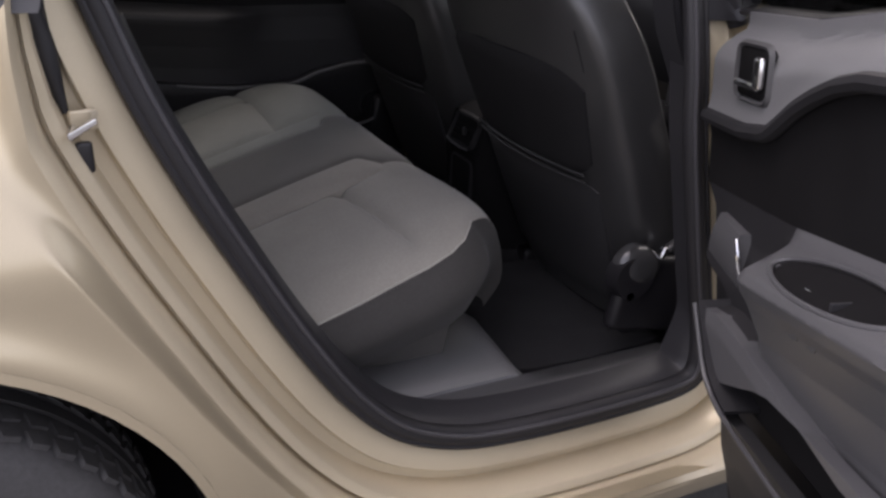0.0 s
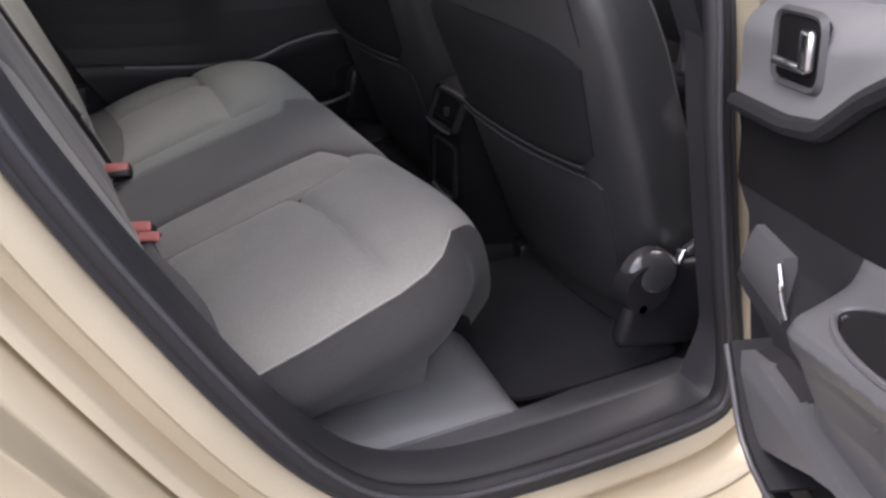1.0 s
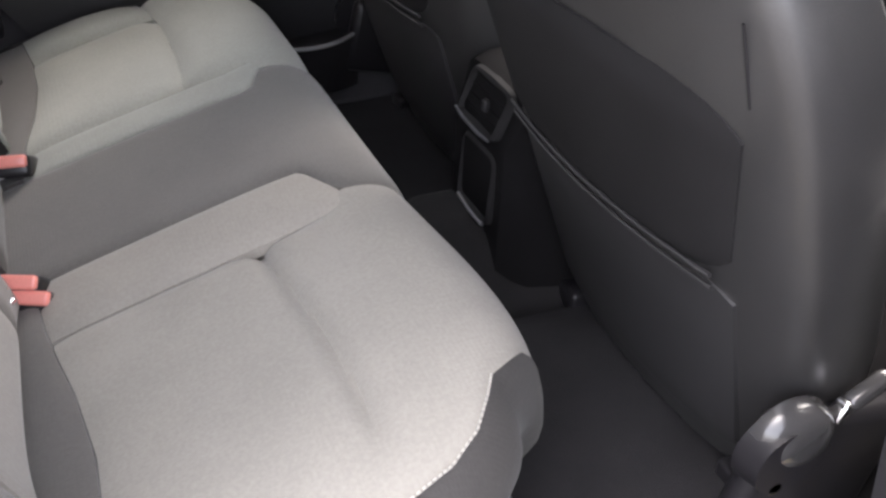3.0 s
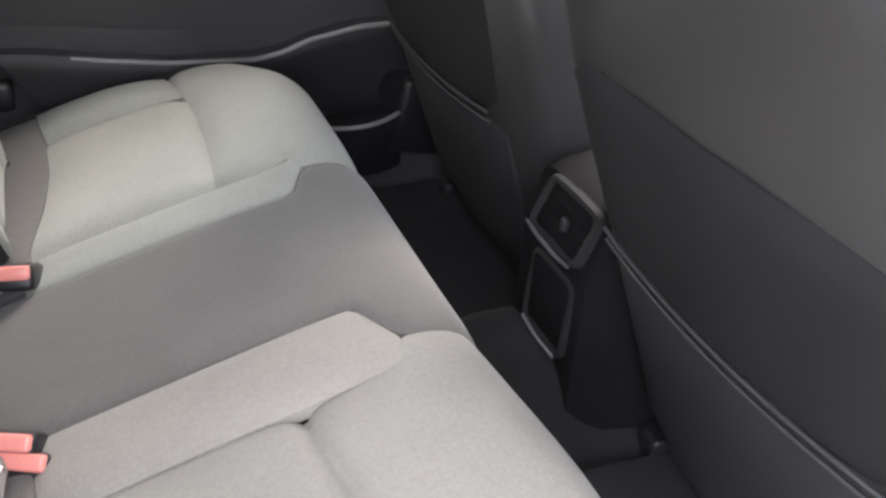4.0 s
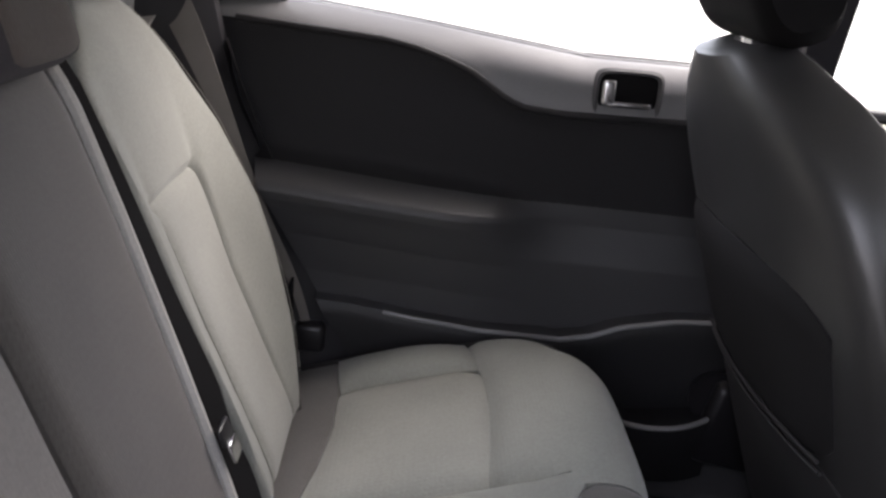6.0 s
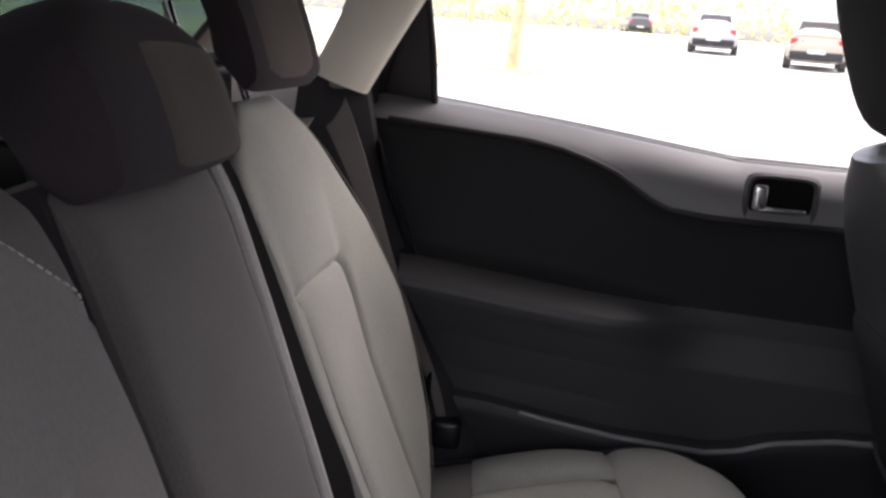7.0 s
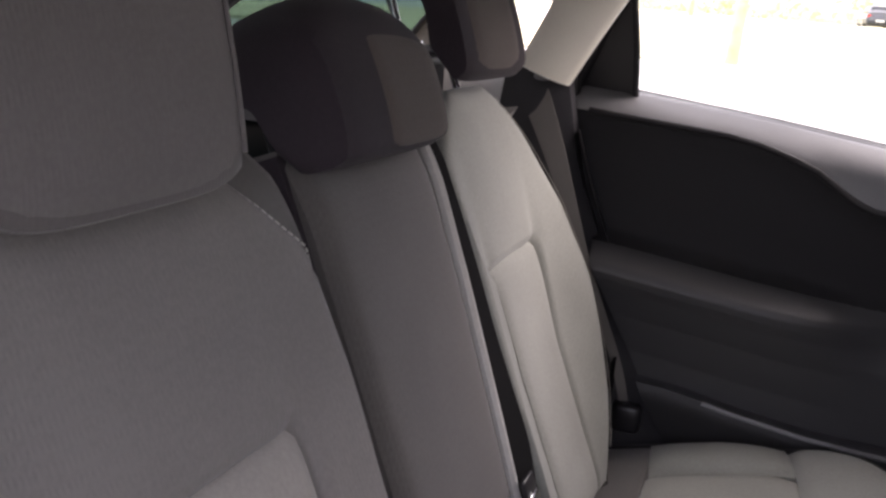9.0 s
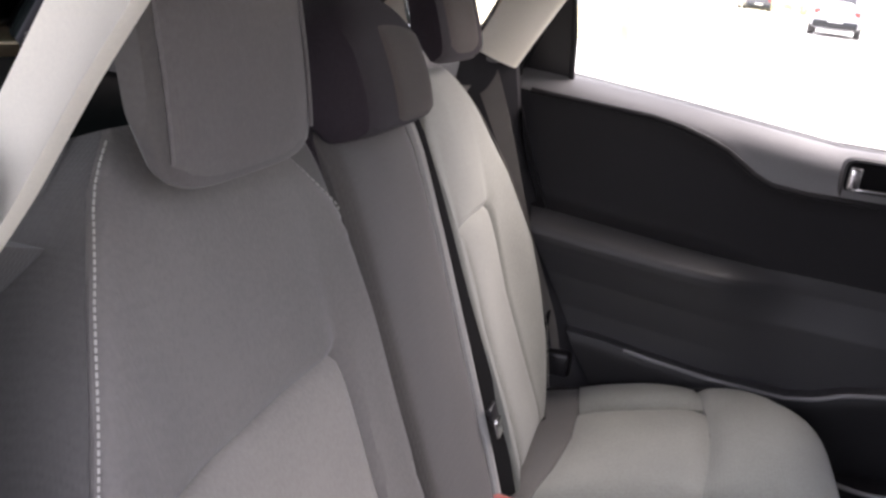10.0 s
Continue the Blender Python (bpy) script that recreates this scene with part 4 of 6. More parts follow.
def body_a(x, z):
    """Half width of the body's skin."""
    r = math.hypot(x - WX, z - WZ)
    return 0.866 - 0.10 * max(0.0, (z - 0.70) / 0.3) ** 2 - 0.05 * max(0.0, (0.42 - z) / 0.25) ** 2 + 0.014 * math.exp(-((r - WR) / 0.035) ** 2) + 0.006 * math.exp(-((z - 0.80) / 0.05) ** 2) - 0.06 * max(0.0, (-0.7 - x) / 0.4) ** 2


edge = opening(150)


def skin_edge():
    """The outer edge of the opening's flange from the sill up to the shoulder."""
    pts = [(x + nx * min(0.108, 0.108 * narrow(z) + 0.01), a + 0.098, z + nz * min(0.108, 0.108 * narrow(z) + 0.01)) for (x, a, z), (nx, nz) in edge]
    lower = [p for k, p in enumerate(pts) if 100 <= k <= 149] + [pts[0], pts[1]]
    return lower


rim = skin_edge()
for side in (-1, 1):
    def quarter(u, v):
        p = along(rim, v)
        th = lerp(-0.12, math.pi / 2 + 0.12, v)
        q = (WX + WR * math.cos(th), WZ + WR * math.sin(th))
        x, z = lerp(p[0], q[0], u), lerp(p[2], q[1], u)
        y = lerp(p[1], body_a(x, z), ease(u * 5))
        return (x, side * y, z)
    part("quarter_panel", patch(quarter, 60, 60), M_PAINT, car, "champagne gold rear quarter panel")

    def rear_quarter(u, v):
        th = lerp(math.pi / 2 + 0.12, math.pi + 0.12, u)
        q = (WX + WR * math.cos(th), WZ + WR * math.sin(th))
        p = (lerp(rim[-1][0], -0.98, u ** 0.8), lerp(rim[-1][2], 0.90, u)) if u < 0.75 else (-0.98, lerp(0.955, 0.40, (u - 0.75) / 0.25))
        if u < 0.75:
            p = (lerp(rim[-1][0], -0.98, u / 0.75), lerp(rim[-1][2], 0.955, u / 0.75))
        x, z = lerp(q[0], p[0], v), lerp(q[1], p[1], v)
        return (x, side * body_a(x, z), z)
    part("rear_quarter_panel", patch(rear_quarter, 30, 20), M_PAINT, car)

    def lip(u, v):
        th = lerp(-0.15, math.pi + 0.15, u)
        r = WR + table(v, (0, 0.0), (0.5, -0.012), (1, -0.012))
        x, z = WX + r * math.cos(th), WZ + r * math.sin(th)
        return (x, side * (body_a(WX + WR * math.cos(th), WZ + WR * math.sin(th)) + table(v, (0, 0.0), (0.5, 0.002), (1, -0.03))), z)
    part("arch_lip", patch(lip, 40, 4), M_PAINT, car)
    part("wheel_housing", loft([[(WX + 0.385 * math.cos(a), side * y, WZ + 0.385 * math.sin(a)) for a in [lerp(-0.2, math.pi + 0.2, k / 24) for k in range(25)]] for y in (0.84, 0.70, 0.60, 0.599)], False), M_BLACK, car)

    wheel = part("wheel", moved(tube([(0, side * -0.10, 0), (0, side * 0.07, 0)], 0.16, 24), Matrix.Translation((WX, side * 0.755, 0.316))), M_BLACK, car)
    prof = [(0.205, -0.095), (0.235, -0.105), (0.290, -0.103), (0.309, -0.088), (0.316, -0.06), (0.3165, -0.035), (0.309, -0.034), (0.309, -0.028), (0.317, -0.027), (0.317, 0.0), (0.309, 0.001), (0.309, 0.008), (0.3165, 0.009), (0.316, 0.06), (0.309, 0.088), (0.290, 0.103), (0.235, 0.105), (0.205, 0.095)]
    tyre = [[(WX + r * math.cos(a), side * (0.755 + d), 0.316 + r * math.sin(a)) for r, d in prof] for a in [2 * math.pi * k / 64 for k in range(65)]]
    part("tyre", loft(tyre, False), M_TYRE, wheel, "black tyre")
    blocks = []
    for k in range(60):
        a = 2 * math.pi * k / 60
        for d in (-0.078, -0.047, 0.034, 0.072):
            m = Matrix.Translation((WX, side * (0.755 + d), 0.316)) @ Matrix.Rotation(-a, 4, 'Y') @ Matrix.Translation((0.3155, 0, 0)) @ Matrix.Rotation(radians(18 * (1 if d > 0 else -1)), 4, 'X')
            blocks.append(moved(([(dx, dy, dz) for dx in (-0.004, 0.004) for dy in (-0.013, 0.013) for dz in (-0.011, 0.011)], [(0, 1, 3, 2), (4, 6, 7, 5), (0, 4, 5, 1), (2, 3, 7, 6), (0, 2, 6, 4), (1, 5, 7, 3)]), m))
    part("tread", join(*blocks), M_TYRE, wheel, smooth=False)["kind"] = "stuff"
    rimgeo = [[(WX + r * math.cos(a), side * (0.755 + d), 0.316 + r * math.sin(a)) for r, d in [(0.205, 0.09), (0.212, 0.098), (0.203, 0.085), (0.190, 0.05), (0.185, -0.08), (0.205, -0.095)]] for a in [2 * math.pi * k / 48 for k in range(49)]]
    part("rim", loft(rimgeo, False), M_ALLOY, wheel, "silver alloy rim")
    for k in range(5):
        part("spoke", moved(rbox(0.11, side * 0.055, 0, 0.18, 0.03, 0.055, 0.012), Matrix.Translation((WX, side * 0.755, 0.316)) @ Matrix.Rotation(2 * math.pi * k / 5, 4, 'Y')), M_ALLOY, wheel)

    # sill below the opening and the front wing
    def sill(u, v):
        x = lerp(0.06, 1.80, u)
        return (x, side * table(v, (0, 0.862), (0.12, 0.872), (0.55, 0.858), (0.85, 0.83), (1, 0.79)), lerp(0.252, 0.155, v))
    part("sill_panel", patch(sill, 20, 10), M_PAINT, car, "champagne gold sill")
    part("sill_ledge", patch(lambda u, v: (lerp(0.30, 1.80, u), side * lerp(0.84, 0.864, v), 0.254 - 0.002 * v), 12, 2), M_PAINT, car)

    def wing(u, v):
        x = lerp(1.80, 2.72, u)
        zt = lerp(0.93, 0.72, u ** 1.5)
        z = lerp(0.20, zt, v)
        cx = 2.248
        r = math.hypot(x - cx, z - 0.335)
        if r < 0.36:
            z = 0.335 + math.sqrt(max(0.0, 0.1296 - (x - cx) ** 2)) if abs(x - cx) < 0.36 else z
        return (x, side * (body_a(0.2, z) - 0.10 * max(0, (x - 2.2) / 0.5) ** 2), max(z, 0.20))
    part("front_wing", patch(wing, 30, 14), M_PAINT, car)
    fw = part("wheel", moved(tube([(0, side * -0.10, 0), (0, side * 0.07, 0)], 0.16, 24), Matrix.Translation((2.248, side * 0.755, 0.316))), M_BLACK, car)
    part("tyre", loft([[(p[0] + 2.608, p[1], p[2]) for p in r] for r in tyre], False), M_TYRE, fw)
    part("rim", loft([[(p[0] + 2.608, p[1], p[2]) for p in r] for r in rimgeo], False), M_ALLOY, fw)

    # pillars and side glass behind the door
    def pane(a, b, c, d):
        def f(u, v):
            p = [lerp(lerp(a[k], b[k], u), lerp(d[k], c[k], u), v) for k in range(3)]
            return (p[0], side * (p[1] + 0.012 * math.sin(math.pi * v)), p[2])
        return f
    def c_post(u, v):
        p = along([(-0.165, 0.815, 1.05), (-0.13, 0.785, 1.15), (-0.06, 0.745, 1.26), (0.04, 0.70, 1.36), (0.16, 0.665, 1.43)], v)
        return (p[0] + 0.065 - 0.045 * u - 0.04 * u * v, side * (p[1] - 0.01 * u), p[2])
    part("c_pillar", slab(c_post, 4, 16, lambda u, v: (c_post(u, v)[0], c_post(u, v)[1] - side * 0.03, c_post(u, v)[2])), M_PLASTIC_GREY, car, "grey pillar cover")
    for name, lo, hi, mat, lab in (("quarter_glass", 0.877, 1.0, M_GLASS, "clear quarter glass"), ("rear_side_glass", 0.0, 0.744, M_GLASS_GREEN, "dark green tinted rear side glass")):
        whole = pane((-1.02, 0.775, 1.03), (-0.18, 0.790, 1.10), (0.02, 0.665, 1.39), (-0.46, 0.655, 1.37))
        sheet = lambda u, v: whole(lerp(lo, hi, u), v)
        qg = part(name, slab(sheet, 6, 6, lambda u, v: (sheet(u, v)[0], sheet(u, v)[1] - side * 0.004, sheet(u, v)[2])), mat, car, lab)
        qg.visible_shadow = False
    post = part("glass_post", slab(lambda u, v: whole(lerp(0.740, 0.880, u), v), 2, 8, lambda u, v: (whole(lerp(0.740, 0.880, u), v)[0], whole(lerp(0.740, 0.880, u), v)[1] - side * 0.03, whole(lerp(0.740, 0.880, u), v)[2])), M_HEADLINER, car, "pale grey pillar between the rear glasses")
    part("post_edge", tube([(whole(0.740, v)[0], whole(0.740, v)[1] - side * 0.034, whole(0.740, v)[2]) for v in (0, 0.25, 0.5, 0.75, 1)], 0.006, 8), M_RUBBER, post, "black rubber edge")
    part("shoulder_panel", patch(lambda u, v: (lerp(-0.98, -0.13, u), side * lerp(body_a(-0.3, 0.953), 0.782, v), lerp(0.953, 0.985, v)), 14, 3), M_PAINT, car)
    def d_post(u, v):
        return (lerp(lerp(-0.915, -0.350, max(0.0, (v - 0.13) / 0.87)), lerp(-1.03, -0.735, v), u), side * lerp(0.775, 0.655, v), lerp(0.975, 1.40, v))
    part("d_pillar", slab(d_post, 6, 10, lambda u, v: (d_post(u, v)[0], d_post(u, v)[1] - side * 0.03, d_post(u, v)[2])), M_PAINT, car)
    part("d_pillar_trim", slab(lambda u, v: (d_post(u, v)[0] + 0.032 * (1 - u), d_post(u, v)[1] - side * 0.034, d_post(u, v)[2]), 6, 10, lambda u, v: (d_post(u, v)[0] + 0.032 * (1 - u), d_post(u, v)[1] - side * 0.05, d_post(u, v)[2])), M_PLASTIC, car, "black pillar trim")
    part("screen_side", slab(lambda u, v: tuple(lerp(a, b, u) for a, b in zip(d_post(1.0, v), (lerp(-1.03, -0.735, v) + 0.004, side * lerp(0.60, 0.53, v), lerp(0.975, 1.40, v)))), 3, 8, lambda u, v: tuple(lerp(a, b, u) + c for a, b, c in zip(d_post(1.0, v), (lerp(-1.03, -0.735, v) + 0.004, side * lerp(0.60, 0.53, v), lerp(0.975, 1.40, v)), (0.02, 0, 0)))), M_PLASTIC, car, "black tailgate side trim")
    part("roof_rail", tube([(x, side * lerp(0.665, 0.64, (x - 0.1) / 1.0), 1.425 - 0.06 * max(0, x - 0.9) ** 2 - 0.10 * max(0, -x) ** 2) for x in [lerp(-0.72, 1.25, k / 20) for k in range(21)]], 0.034, 12), M_PAINT, car)
    # inner pillar trims
    def c_trim(u, v):
        f = along(([(-0.062, 0.634, 1.025)] if side < 0 else []) + [(-0.022, 0.624, 1.092), (0.015, 0.622, 1.16), (0.050, 0.617, 1.22), (0.088, 0.606, 1.285), (0.15, 0.57, 1.375)], v)
        b = along(([(-0.126, 0.566, 1.055)] if side < 0 else []) + [(-0.086, 0.560, 1.122), (-0.050, 0.556, 1.195), (-0.018, 0.55, 1.265), (0.028, 0.53, 1.33), (0.085, 0.50, 1.39)], v)
        x, a, z = (lerp(b[k], f[k], u) for k in range(3))
        a -= 0.018 * math.sin(math.pi * u) ** 0.8 + (0.012 if side < 0 else 0.0)
        return (x + (0.014 if side < 0 else 0.0), side * a, z)
    part("pillar_trim", slab(c_trim, 12, 18, lambda u, v: (c_trim(u, v)[0], c_trim(u, v)[1] + side * 0.014, c_trim(u, v)[2])), M_PILLAR, car, "pale grey pillar trim")
    def c_low(u, v):
        # trim between the backrest, the wheel housing and the door
        f = along([(0.28, 0.676, 0.40), (0.155, 0.686, 0.62), (0.075, 0.694, 0.78), (-0.002, 0.685, 0.95), (-0.022, 0.632, 1.096)], v)
        b = along([(0.05, 0.60, 0.40), (-0.04, 0.60, 0.62), (-0.09, 0.60, 0.78), (-0.13, 0.59, 0.95), (-0.10, 0.555, 1.125)], v)
        x, a, z = (lerp(b[k], f[k], u) for k in range(3))
        return (x, side * (a - 0.01 * math.sin(math.pi * u)), z)
    part("wheelhouse_trim", slab(c_low, 8, 14, lambda u, v: (c_low(u, v)[0], c_low(u, v)[1] + side * 0.03, c_low(u, v)[2])), M_APERTURE, car, "charcoal plastic side trim")
    part("boot_side_trim", slab(lambda u, v: (lerp(-0.95, -0.10, u), side * lerp(0.60, 0.68, v), lerp(0.45, 1.0, v)), 4, 4, lambda u, v: (lerp(-0.95, -0.10, u), side * lerp(0.62, 0.70, v), lerp(0.45, 0.99, v))), M_PLASTIC, car)
    part("shelf_support", slab(lambda u, v: (lerp(-0.92, -0.085, u), side * lerp(0.715, 0.50, v), lerp(1.095, 1.032, v)), 4, 4, lambda u, v: (lerp(-0.92, -0.125, u), side * lerp(0.74, 0.52, v), 0.98)), M_CLOTH_DARK, car, "charcoal parcel shelf support")
    def b_trim(u, v):
        x = table(v, (0, 0.915), (0.217, 0.865), (0.335, 0.842), (0.5, 0.806), (0.6, 0.768), (1, 0.735)) + 0.085 * u
        return (x, side * (table(v, (0, 0.70), (0.45, 0.69), (0.7, 0.655), (1, 0.595)) - 0.014 * math.sin(math.pi * u) - 0.0035 * math.cos(5 * math.pi * u)), lerp(0.36, 1.375, v))
    part("b_pillar_trim", slab(b_trim, 40, 24, lambda u, v: (b_trim(u, v)[0], b_trim(u, v)[1] + side * 0.05, b_trim(u, v)[2])), M_APERTURE, car, "ribbed charcoal pillar trim")
    # sill trim plate inside the opening
    def step(u, v):
        x = lerp(0.10, 0.90, v)
        a = table(u, (0, 0.715), (0.3, 0.702), (0.65, 0.690), (1, lerp(0.662, 0.61, min(1, max(0, (x - 0.58) / 0.12)))))
        z = table(u, (0, 0.348), (0.3, 0.368), (0.65, 0.378), (1, lerp(0.384, 0.345, min(1, max(0, (x - 0.58) / 0.12))))) + 0.085 * max(0.0, (0.36 - x) / 0.2) ** 1.5
        return (x, side * a, z)
    part("sill_trim", slab(step, 12, 40, lambda u, v: (step(u, v)[0], step(u, v)[1], step(u, v)[2] - 0.03)), M_SILL_TRIM, car, "grey plastic sill trim")
    def kick(u, v):
        x = lerp(0.20, lerp(0.60, 0.625, u), v)
        a = lerp(0.664, 0.42, u)
        z = 0.390 - 0.006 * u + 0.085 * max(0.0, (0.36 - x) / 0.2) ** 1.5 - 0.05 * max(0.0, (v - 0.88) / 0.12) ** 2 + 0.004 * math.sin(math.pi * min(1, u * 6))
        return (x, side * a, z)
    # the plate's glossy reflection is put into its paler grey
    part("kick_plate", slab(kick, 14, 20, lambda u, v: (kick(u, v)[0], kick(u, v)[1], kick(u, v)[2] - 0.025)), M_SILL, car, "pale grey plastic kick plate")

    # front doors, closed
    fd = part("front_door_skin", slab(lambda u, v: (lerp(0.94, 1.79, u), side * body_a(0.2, lerp(0.255, 0.965, v)), lerp(0.255, 0.965, v)), 12, 14, lambda u, v: (lerp(0.94, 1.79, u), side * (body_a(0.2, lerp(0.255, 0.965, v)) - 0.03), lerp(0.255, 0.965, v))), M_PAINT, car)
    def fd_in(u, v):
        z = lerp(0.36, 0.94, v)
        a = table(z, (0.36, 0.72), (0.60, 0.69), (0.74, 0.66), (0.76, 0.70), (0.90, 0.705), (0.925, 0.715), (0.94, 0.73))
        return (lerp(0.90, 1.80, u), side * a, z)
    part("front_door_trim", slab(fd_in, 10, 30, lambda u, v: (fd_in(u, v)[0], side * 0.78, fd_in(u, v)[2])), M_DOOR_TOP, car, "grey front door trim")
    # near-white strip stands in for strong light along the door's top
    part("front_door_cap", rbox(1.38, side * 0.745, 0.950, 0.88, 0.03, 0.034, 0.008), M_PILLAR, car, "sill strip painted bright as if sunlit")
    # white stands in for strong light on the chrome moulding
    part("front_window_moulding", rbox(1.36, side * 0.784, 0.978, 0.86, 0.014, 0.024, 0.005), M_LABEL, car, "window moulding painted white as if lit")
    part("front_window_seal", rbox(1.38, side * 0.752, 0.977, 0.88, 0.022, 0.018, 0.006), M_RUBBER, car)
    arm = part("front_armrest", rbox(1.30, side * 0.665, 0.775, 0.55, 0.09, 0.05, 0.02), M_PLASTIC, car)
    part("switch_panel", rbox(1.42, side * 0.655, 0.806, 0.20, 0.06, 0.012, 0.005), M_PLASTIC_GREY, arm, "grey window switch panel")
    for k in range(4):
        part("window_switch", rbox(1.36 + 0.04 * (k // 2 * 2), side * (0.642 + 0.026 * (k % 2)), 0.815, 0.026, 0.014, 0.010, 0.003), M_CHROME, arm, "bright-edged switch")
    part("front_door_handle", rbox(1.50, side * 0.69, 0.95, 0.10, 0.02, 0.025, 0.008), M_CHROME, car, "chrome inner door handle")
    fg = part("front_side_glass", slab(lambda u, v: (lerp(0.92, lerp(1.80, 1.28, v), u), side * lerp(0.765, 0.64, v), lerp(0.985, 1.40, v)), 6, 6, lambda u, v: (lerp(0.92, lerp(1.80, 1.28, v), u), side * (lerp(0.765, 0.64, v) - 0.004), lerp(0.985, 1.40, v))), M_GLASS, car)
    fg.visible_shadow = False
    part("b_pillar_outer", slab(lambda u, v: (lerp(0.86, 0.925, u), side * lerp(0.775, 0.655, v), lerp(0.98, 1.41, v)), 2, 6, lambda u, v: (lerp(0.80, 0.925, u), side * (lerp(0.775, 0.655, v) - 0.03), lerp(0.98, 1.41, v))), M_BLACK, car)
    part("a_pillar", tube([(1.27, side * 0.64, 1.405), (1.55, side * 0.69, 1.22), (1.86, side * 0.735, 1.01)], 0.04, 10), M_PAINT, car)

# roof, glazing and ends
def roof(u, v):
    x, t = lerp(-0.74, 1.26, v), lerp(-1, 1, u)
    return (x, 0.645 * t, 1.437 + 0.035 * (1 - t * t) - 0.06 * max(0, x - 0.9) ** 2 - 0.10 * max(0, -x) ** 2)
part("roof", slab(roof, 16, 20, lambda u, v: (roof(u, v)[0], roof(u, v)[1], roof(u, v)[2] - 0.02)), M_PAINT, car)
ceil = part("ceiling", slab(lambda u, v: (lerp(-0.70, 1.22, v), 0.62 * lerp(-1, 1, u), roof(u, v)[2] - 0.035 - 0.02 * abs(lerp(-1, 1, u)) ** 6), 16, 16, lambda u, v: (lerp(-0.70, 1.22, v), 0.62 * lerp(-1, 1, u), roof(u, v)[2] - 0.025)), M_HEADLINER)
tagged(ceil, "pale cloth headliner", "ceiling", kind="structure")
rg = part("rear_screen", slab(lambda u, v: (lerp(-1.02, -0.76, v) - 0.03 * (1 - (2 * u - 1) ** 2), lerp(-1, 1, u) * lerp(0.64, 0.56, v), lerp(1.0, 1.375, v)), 10, 6, lambda u, v: (lerp(-1.02, -0.76, v) - 0.03 * (1 - (2 * u - 1) ** 2) + 0.005, lerp(-1, 1, u) * lerp(0.64, 0.56, v), lerp(1.0, 1.375, v))), M_GLASS_DARK, car, "dark green tinted rear screen")
rg.visible_shadow = False
part("screen_frame", tube([(-1.00, -0.62, 1.0), (-0.88, -0.60, 1.19), (-0.75, -0.55, 1.375), (-0.75, 0, 1.40), (-0.75, 0.55, 1.375), (-0.88, 0.60, 1.19), (-1.00, 0.62, 1.0)], 0.035, 10), M_BLACK, car)
part("tailgate", slab(lambda u, v: (lerp(-1.10, -1.02, v) - 0.05 * (1 - (2 * u - 1) ** 2), lerp(-0.76, 0.76, u), lerp(0.40, 1.0, v)), 12, 8, lambda u, v: (lerp(-1.05, -0.97, v) - 0.05 * (1 - (2 * u - 1) ** 2), lerp(-0.76, 0.76, u), lerp(0.40, 1.0, v))), M_PAINT, car)
part("rear_bumper", rbox(-1.08, 0, 0.36, 0.20, 1.58, 0.26, 0.07), M_PAINT, car)
ws = part("windscreen", slab(lambda u, v: (lerp(1.93, 1.27, v) + 0.08 * (1 - (2 * u - 1) ** 2), lerp(-1, 1, u) * lerp(0.72, 0.62, v), lerp(1.0, 1.41, v)), 10, 6, lambda u, v: (lerp(1.93, 1.27, v) + 0.08 * (1 - (2 * u - 1) ** 2) - 0.005, lerp(-1, 1, u) * lerp(0.72, 0.62, v), lerp(1.0, 1.41, v))), M_GLASS, car)
ws.visible_shadow = False
part("bonnet", slab(lambda u, v: (lerp(1.90, 2.78, v) - 0.10 * v * (2 * u - 1) ** 2, lerp(-1, 1, u) * lerp(0.76, 0.66, v), 0.985 - 0.02 * (2 * u - 1) ** 2 - 0.22 * v ** 1.8), 12, 10, lambda u, v: (lerp(1.90, 2.78, v) - 0.10 * v * (2 * u - 1) ** 2, lerp(-1, 1, u) * lerp(0.76, 0.66, v), 0.965 - 0.02 * (2 * u - 1) ** 2 - 0.22 * v ** 1.8)), M_PAINT, car)
part("nose_panel", rbox(2.58, 0, 0.60, 0.30, 1.36, 0.30, 0.09, 4), M_PAINT, car)
part("front_bumper", rbox(2.74, 0, 0.46, 0.20, 1.50, 0.52, 0.09, 4), M_PAINT, car)
part("dashboard", loft([[(1.50, y, 0.62), (1.46, y, 0.80), (1.52, y, 0.93), (1.62, y, 0.985), (1.92, y, 0.995), (1.92, y, 0.62)] for y in (-0.68, -0.4, 0, 0.4, 0.68)]), M_PLASTIC, car)
wheel_c = Vector((1.36, -0.385, 0.84))
ring = [wheel_c + Vector((0.18 * math.sin(a) * 0.42, 0.18 * math.cos(a), 0.18 * math.sin(a) * 0.9)) for a in [2 * math.pi * k / 32 for k in range(33)]]
part("steering_wheel", join(tube(ring, 0.015, 10), tube([wheel_c + Vector((0, -0.17, 0)), wheel_c + Vector((0, 0.17, 0))], 0.018, 8), tube([wheel_c, wheel_c + Vector((0.14, 0, -0.05))], 0.035, 10)), M_BLACK, car)
part("firewall", rbox(1.90, 0, 0.62, 0.03, 1.44, 0.74, 0.01), M_BLACK, car)
part("parcel_shelf", rbox(-0.53, 0, 0.975, 0.84, 1.16, 0.022, 0.006), M_BLACK_CLOTH, car, "charcoal parcel shelf")
part("boot_floor", rbox(-0.56, 0, 0.46, 0.90, 1.16, 0.03, 0.008), M_CARPET, car)
part("underbody", rbox(0.55, 0, 0.245, 3.0, 1.36, 0.10, 0.03), M_BLACK, car)

